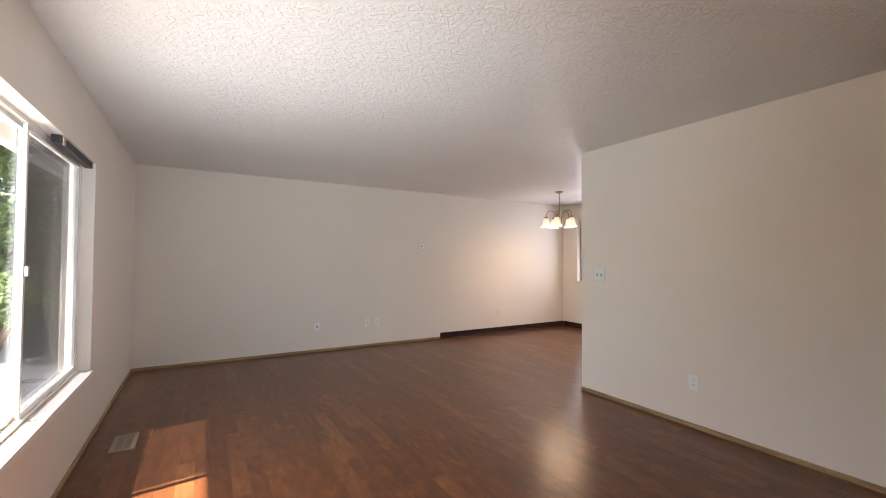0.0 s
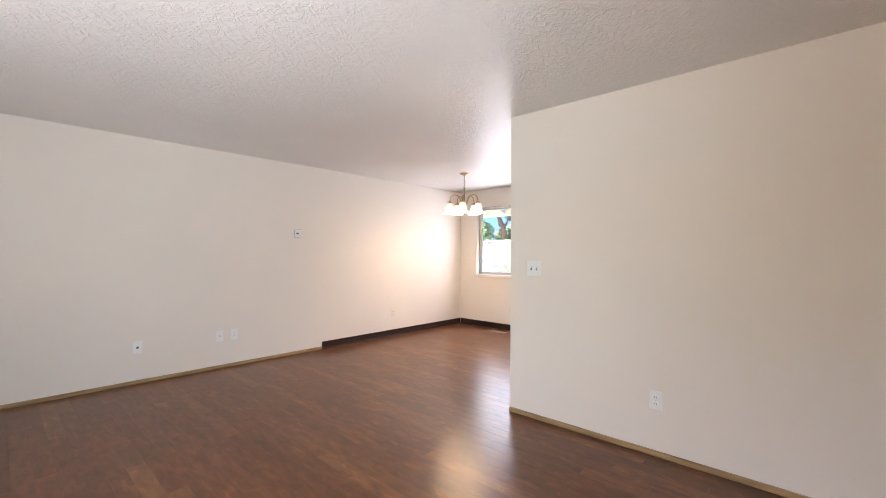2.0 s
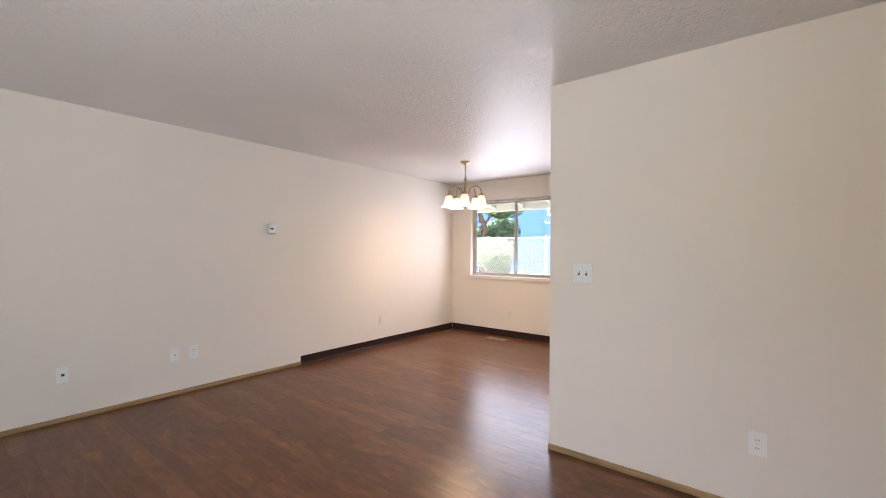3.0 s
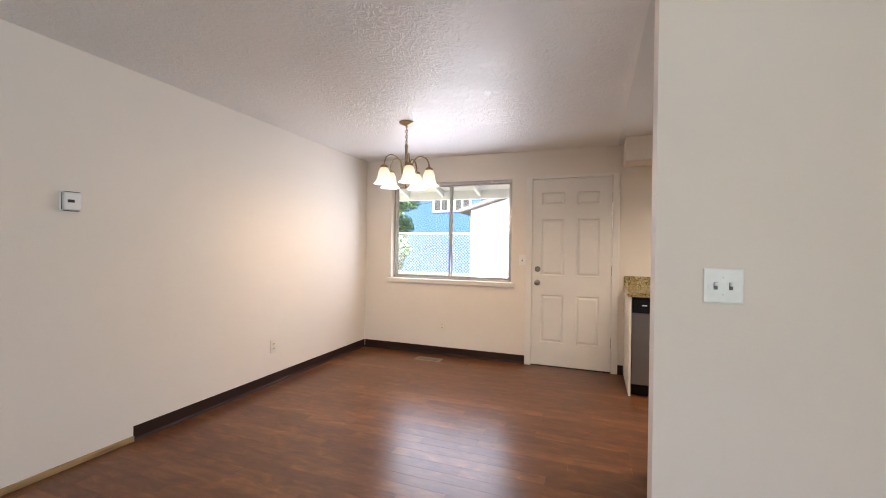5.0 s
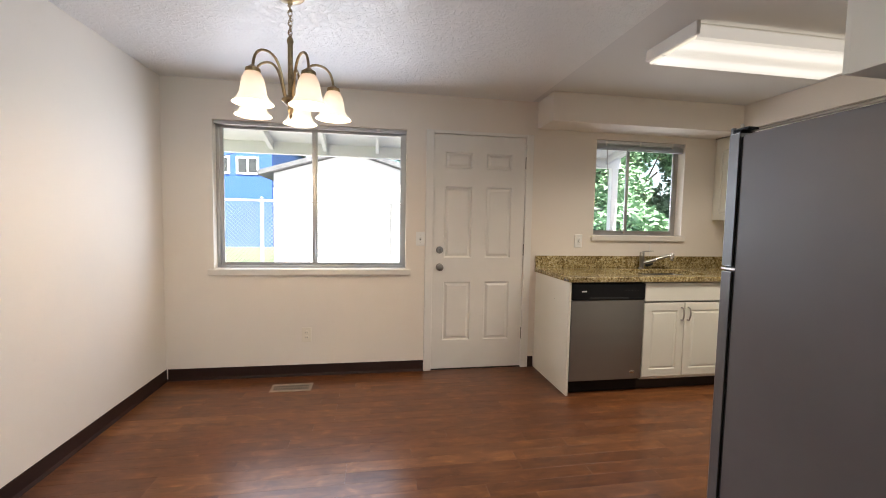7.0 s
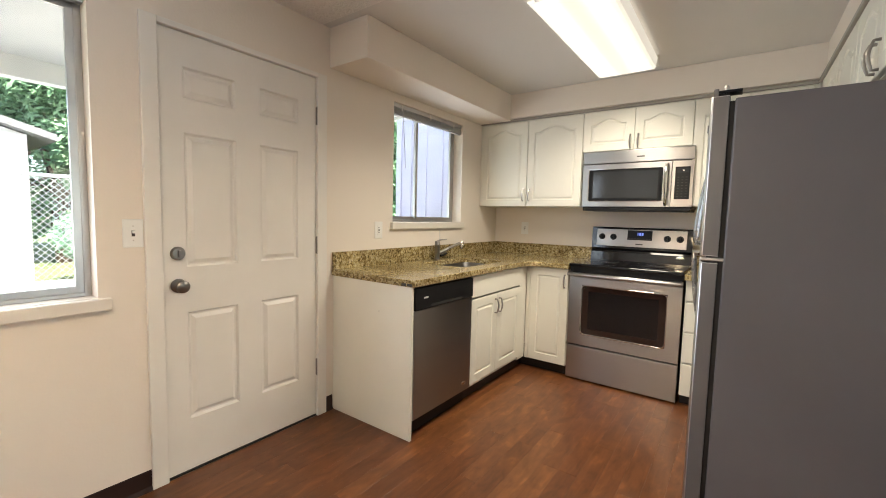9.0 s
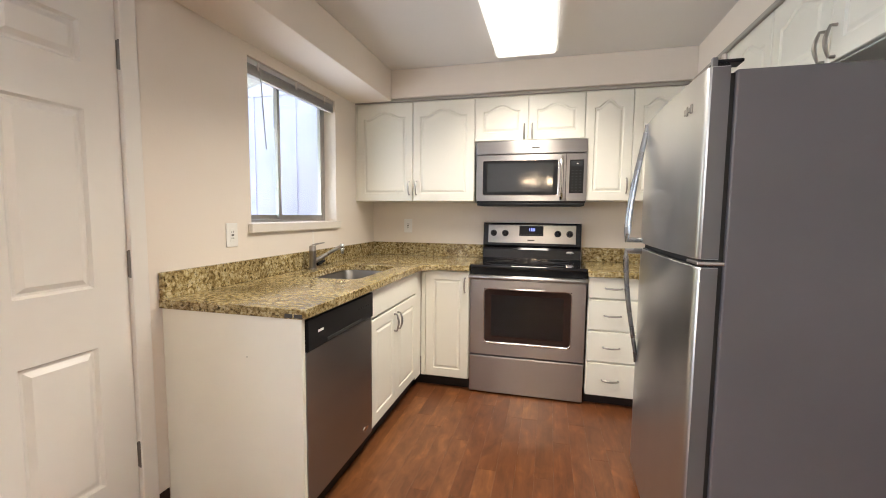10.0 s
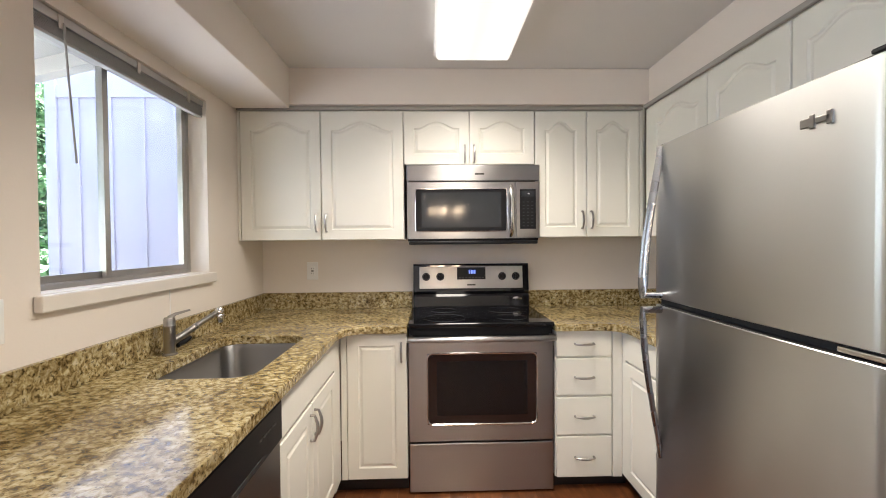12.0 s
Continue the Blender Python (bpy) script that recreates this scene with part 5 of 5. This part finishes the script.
def chain_fence(name, x, y0, y1, h, label):
    o = thing(name, (0, 0, 0), label, "fence")
    y = y0
    while y <= y1 + 0.01:
        part("post", lathe([(0.03, ZG), (0.03, ZG + h + 0.04), (0.034, ZG + h + 0.045), (0.0, ZG + h + 0.08)], pose(x, y, 0), 10), MESHM, o, smooth=True)
        y += 2.4
    part("top_rail", tube([(x, y0, ZG + h), (x, y1, ZG + h)], 0.022, 8), MESHM, o, smooth=True)
    bm = bmesh.new()
    step = 0.075
    for s in (-1, 1):
        k = y0 - h
        while k < y1 + h:
            ya, yb, za, zb = k, k + s * h, ZG, ZG + h
            pts = [(x, ya, za), (x, yb, zb)]
            if min(ya, yb) >= y0 and max(ya, yb) <= y1:
                tube(pts, 0.004, 3, bm)
            k += step
    w = part("wire_mesh", bm, MESHM, o, "diamond wire mesh")
    w["kind"] = "stuff"
    return o


chain_fence("chain_link_fence", 10.6, -1.2, 10.8, 1.75, "galvanised chain-link fence behind the patio")
house_cable = thing("power_cable", (0, 0, 0), "overhead cable between the buildings", "cable")
part("cable", tube([(13.8, 6.6, 3.3), (18, 9.2, 3.4), (23.9, 12.4, 3.9)], 0.018, 6), RUBBER, house_cable)


def leaves(count, cloud, size, seed, bm=None):
    """Many small folded leaves strewn through a cloud of blobs (centre, radius)."""
    rng = random.Random(seed)
    vs, fs = [], []
    for i in range(count):
        c, r = cloud[rng.randrange(len(cloud))]
        d = Vector((rng.gauss(0, 1), rng.gauss(0, 1), rng.gauss(0, 1))).normalized() * r * rng.random() ** 0.45
        p = Vector(c) + Vector((d.x, d.y, d.z * 0.8))
        a = Vector((rng.uniform(-1, 1), rng.uniform(-1, 1), rng.uniform(-0.6, 0.6))).normalized()
        b = a.orthogonal().normalized()
        s = size * rng.uniform(0.6, 1.4)
        k = len(vs)
        vs += [p - a * s, p + b * s * 0.45 + Vector((0, 0, s * 0.2)), p + a * s, p - b * s * 0.45 + Vector((0, 0, s * 0.2))]
        fs += [(k, k + 1, k + 2), (k, k + 2, k + 3)]
    me = bpy.data.meshes.new("crown")
    me.from_pydata([tuple(v) for v in vs], [], fs)
    return me


def tree(name, at, h, spread, seed, mat, label, count=9000, size=0.09, trunk=0.16, low=0.35):
    rng = random.Random(seed)
    o = thing(name, at, label, "tree")
    top = h * 0.7
    path = [(rng.uniform(-0.1, 0.1) * i, rng.uniform(-0.1, 0.1) * i, top * i / 5) for i in range(6)]
    part("trunk", tube(path, [trunk * (1 - 0.14 * i) for i in range(6)], 9), BARK, o, smooth=True)
    cloud = []
    for i in range(11):
        a, z = rng.uniform(0, 6.28), h * rng.uniform(low, 0.95)
        r = spread * rng.uniform(0.4, 1.0) * (1.15 - z / h * 0.7)
        end = Vector((r * math.cos(a), r * math.sin(a), z))
        z0 = min(top * 0.95, z * 0.7)
        part("limb", tube([(0, 0, z0), tuple(end * 0.5 + Vector((0, 0, z0 * 0.5 + 0.1))), tuple(end)], [trunk * 0.35, trunk * 0.22, 0.02], 6), BARK, o, smooth=True)
        cloud.append((end, spread * rng.uniform(0.3, 0.55)))
    me = leaves(count, cloud, size, seed)
    me.materials.append(mat)
    cr = new("crown", me)
    cr.parent = o
    return o


def shrub(at, r, h, seed, label):
    rng = random.Random(seed)
    o = thing("shrub", at, label, "shrub")
    cloud = []
    for i in range(7):
        a = rng.uniform(0, 6.28)
        end = Vector((r * 0.6 * math.cos(a), r * 0.6 * math.sin(a), h * rng.uniform(0.35, 0.85)))
        part("stem", tube([(0, 0, 0), tuple(end)], [0.02, 0.008], 5), BARK, o)
        cloud.append((end, r * 0.5))
    me = leaves(3000, cloud, 0.05, seed)
    me.materials.append(LEAF2)
    cr = new("crown", me)
    cr.parent = o


for i, (x, y, h, s) in enumerate(((17.5, 1.4, 6.5, 2.2), (12.0, -1.2, 6.0, 2.1), (14.5, -3.2, 7.5, 2.6), (13.0, 9.6, 5.2, 1.7), (17.5, -0.5, 8.0, 2.6), (11.6, -4.6, 6.0, 2.2), (21.0, 1.6, 8.5, 2.6))):
    tree("tree", (x, y, ZG), h, s, 20 + i, LEAF, "leafy green tree beyond the fence", 26000, 0.085, low=0.1)
for i, (x, y, h, s) in enumerate(((-10.0, 7.5, 5.0, 2.0), (-11.5, 12.0, 6.0, 2.3), (-9.5, 15.5, 5.5, 2.2), (-14, 4.5, 6, 2.4), (-12.5, 18.5, 7, 2.6), (-16, 10, 7, 2.8))):
    tree("tree", (x, y, ZG), h, s, 40 + i, LEAF2, "leafy tree in front of the house", 9000, 0.11)
for i, (x, y, r, h) in enumerate(((-2.6, 7.4, 0.6, 1.1), (-3.0, 8.4, 0.7, 1.3), (-7.4, 10.4, 0.8, 1.2), (-7.2, 4.6, 0.9, 1.4))):
    shrub((x, y, ZG), r, h, 60 + i, "light green shrub beside the path")
for i, (x, y, h, sp) in enumerate(((10.9, -0.9, 3.4, 1.3), (11.3, -2.4, 3.8, 1.5), (11.0, -3.9, 3.5, 1.4), (11.5, 0.6, 3.2, 1.2), (12.6, 1.5, 2.7, 1.0))):
    tree("hedge_tree", (x, y, ZG), h, sp, 80 + i, LEAF, "dense light green hedge tree along the fence", 22000, 0.06, 0.07, 0.08)
for i, (x, y, h, sp) in enumerate(((-3.4, 9.6, 4.2, 1.4), (-4.4, 12.2, 5.0, 1.7), (-2.8, 13.5, 4.6, 1.6), (-5.8, 15.0, 6.0, 2.0))):
    tree("tree", (x, y, ZG), h, sp, 90 + i, LEAF2, "leafy tree in front of the house", 20000, 0.07, 0.1, 0.15)
# pale boards added beyond the forecourt to reflect light at the house
pf = thing("bounce_fence", (0, 0, 0), "pale wooden fence added beyond the front path to bounce light", "fence")
for i in range(24):
    part("board", bx(-8.6, -8.575, -1 + i * 0.62, -0.42 + i * 0.62, ZG, 1.45), EAVE, pf)

# ---- floor planks ----
sub = tagged(part("floor", bx(XW, XE, YS, YN, -0.02, -0.0085), SUB), "reddish brown wood-look plank floor", "floor", kind="structure")
PW, PL, GAP = 0.092, 0.92, 0.0002


def plank_faces(x0, x1, y0, y1):
    e, t = 0.0005, -0.008
    x0, x1, y0, y1 = x0 + GAP, x1 - GAP, y0 + GAP, y1 - GAP
    v = [(x0, y0, t), (x1, y0, t), (x1, y1, t), (x0, y1, t), (x0, y0, -e * 0.5), (x1, y0, -e * 0.5), (x1, y1, -e * 0.5), (x0, y1, -e * 0.5), (x0 + e, y0 + e, 0), (x1 - e, y0 + e, 0), (x1 - e, y1 - e, 0), (x0 + e, y1 - e, 0)]
    f = [(8, 9, 10, 11)] + [(a + k, a + (k + 1) % 4, a + 4 + (k + 1) % 4, a + 4 + k) for a in (0, 4) for k in range(4)]
    return v, f


def plank_mesh(w, d):
    me = bpy.data.meshes.new("plank")
    v, f = plank_faces(0, w, 0, d)
    me.from_pydata(v, [], f)
    me.materials.append(FLOOR)
    return me


full = plank_mesh(PW, PL)
cut = {}
rest_v, rest_f, near = [], [], 0
rng = random.Random(5)
x = XW
while x < XE - 0.005:
    x1 = min(x + PW, XE)
    y = YS - rng.choice((0.0, 0.11, 0.23, 0.34, 0.46, 0.57, 0.69, 0.8))
    while y < YN - 0.005:
        a, b = max(y, YS), min(y + PL, YN)
        if b - a > 0.02:
            inside = 2.15 < x < 5.3 and a > 1.0 or 1.1 < x <= 2.15 and a > 2.2
            if inside and near < 300:
                key = (round(x1 - x, 4), round(b - a, 4))
                if key == (round(PW, 4), round(PL, 4)):
                    me = full
                else:
                    me = cut.setdefault(key, None) or plank_mesh(*key)
                    cut[key] = me
                ob = new("plank", me)
                ob.parent = sub
                ob.location = (x, a, 0)
                near += 1
            else:
                v, f = plank_faces(x, x1, a, b)
                k = len(rest_v)
                rest_v += v
                rest_f += [tuple(i + k for i in q) for q in f]
        y += PL
    x = x1
me = bpy.data.meshes.new("far_planks")
me.from_pydata(rest_v, [], rest_f)
me.materials.append(FLOOR)
rest = new("far_planks", me)
rest.parent = sub
rest["kind"] = "stuff"
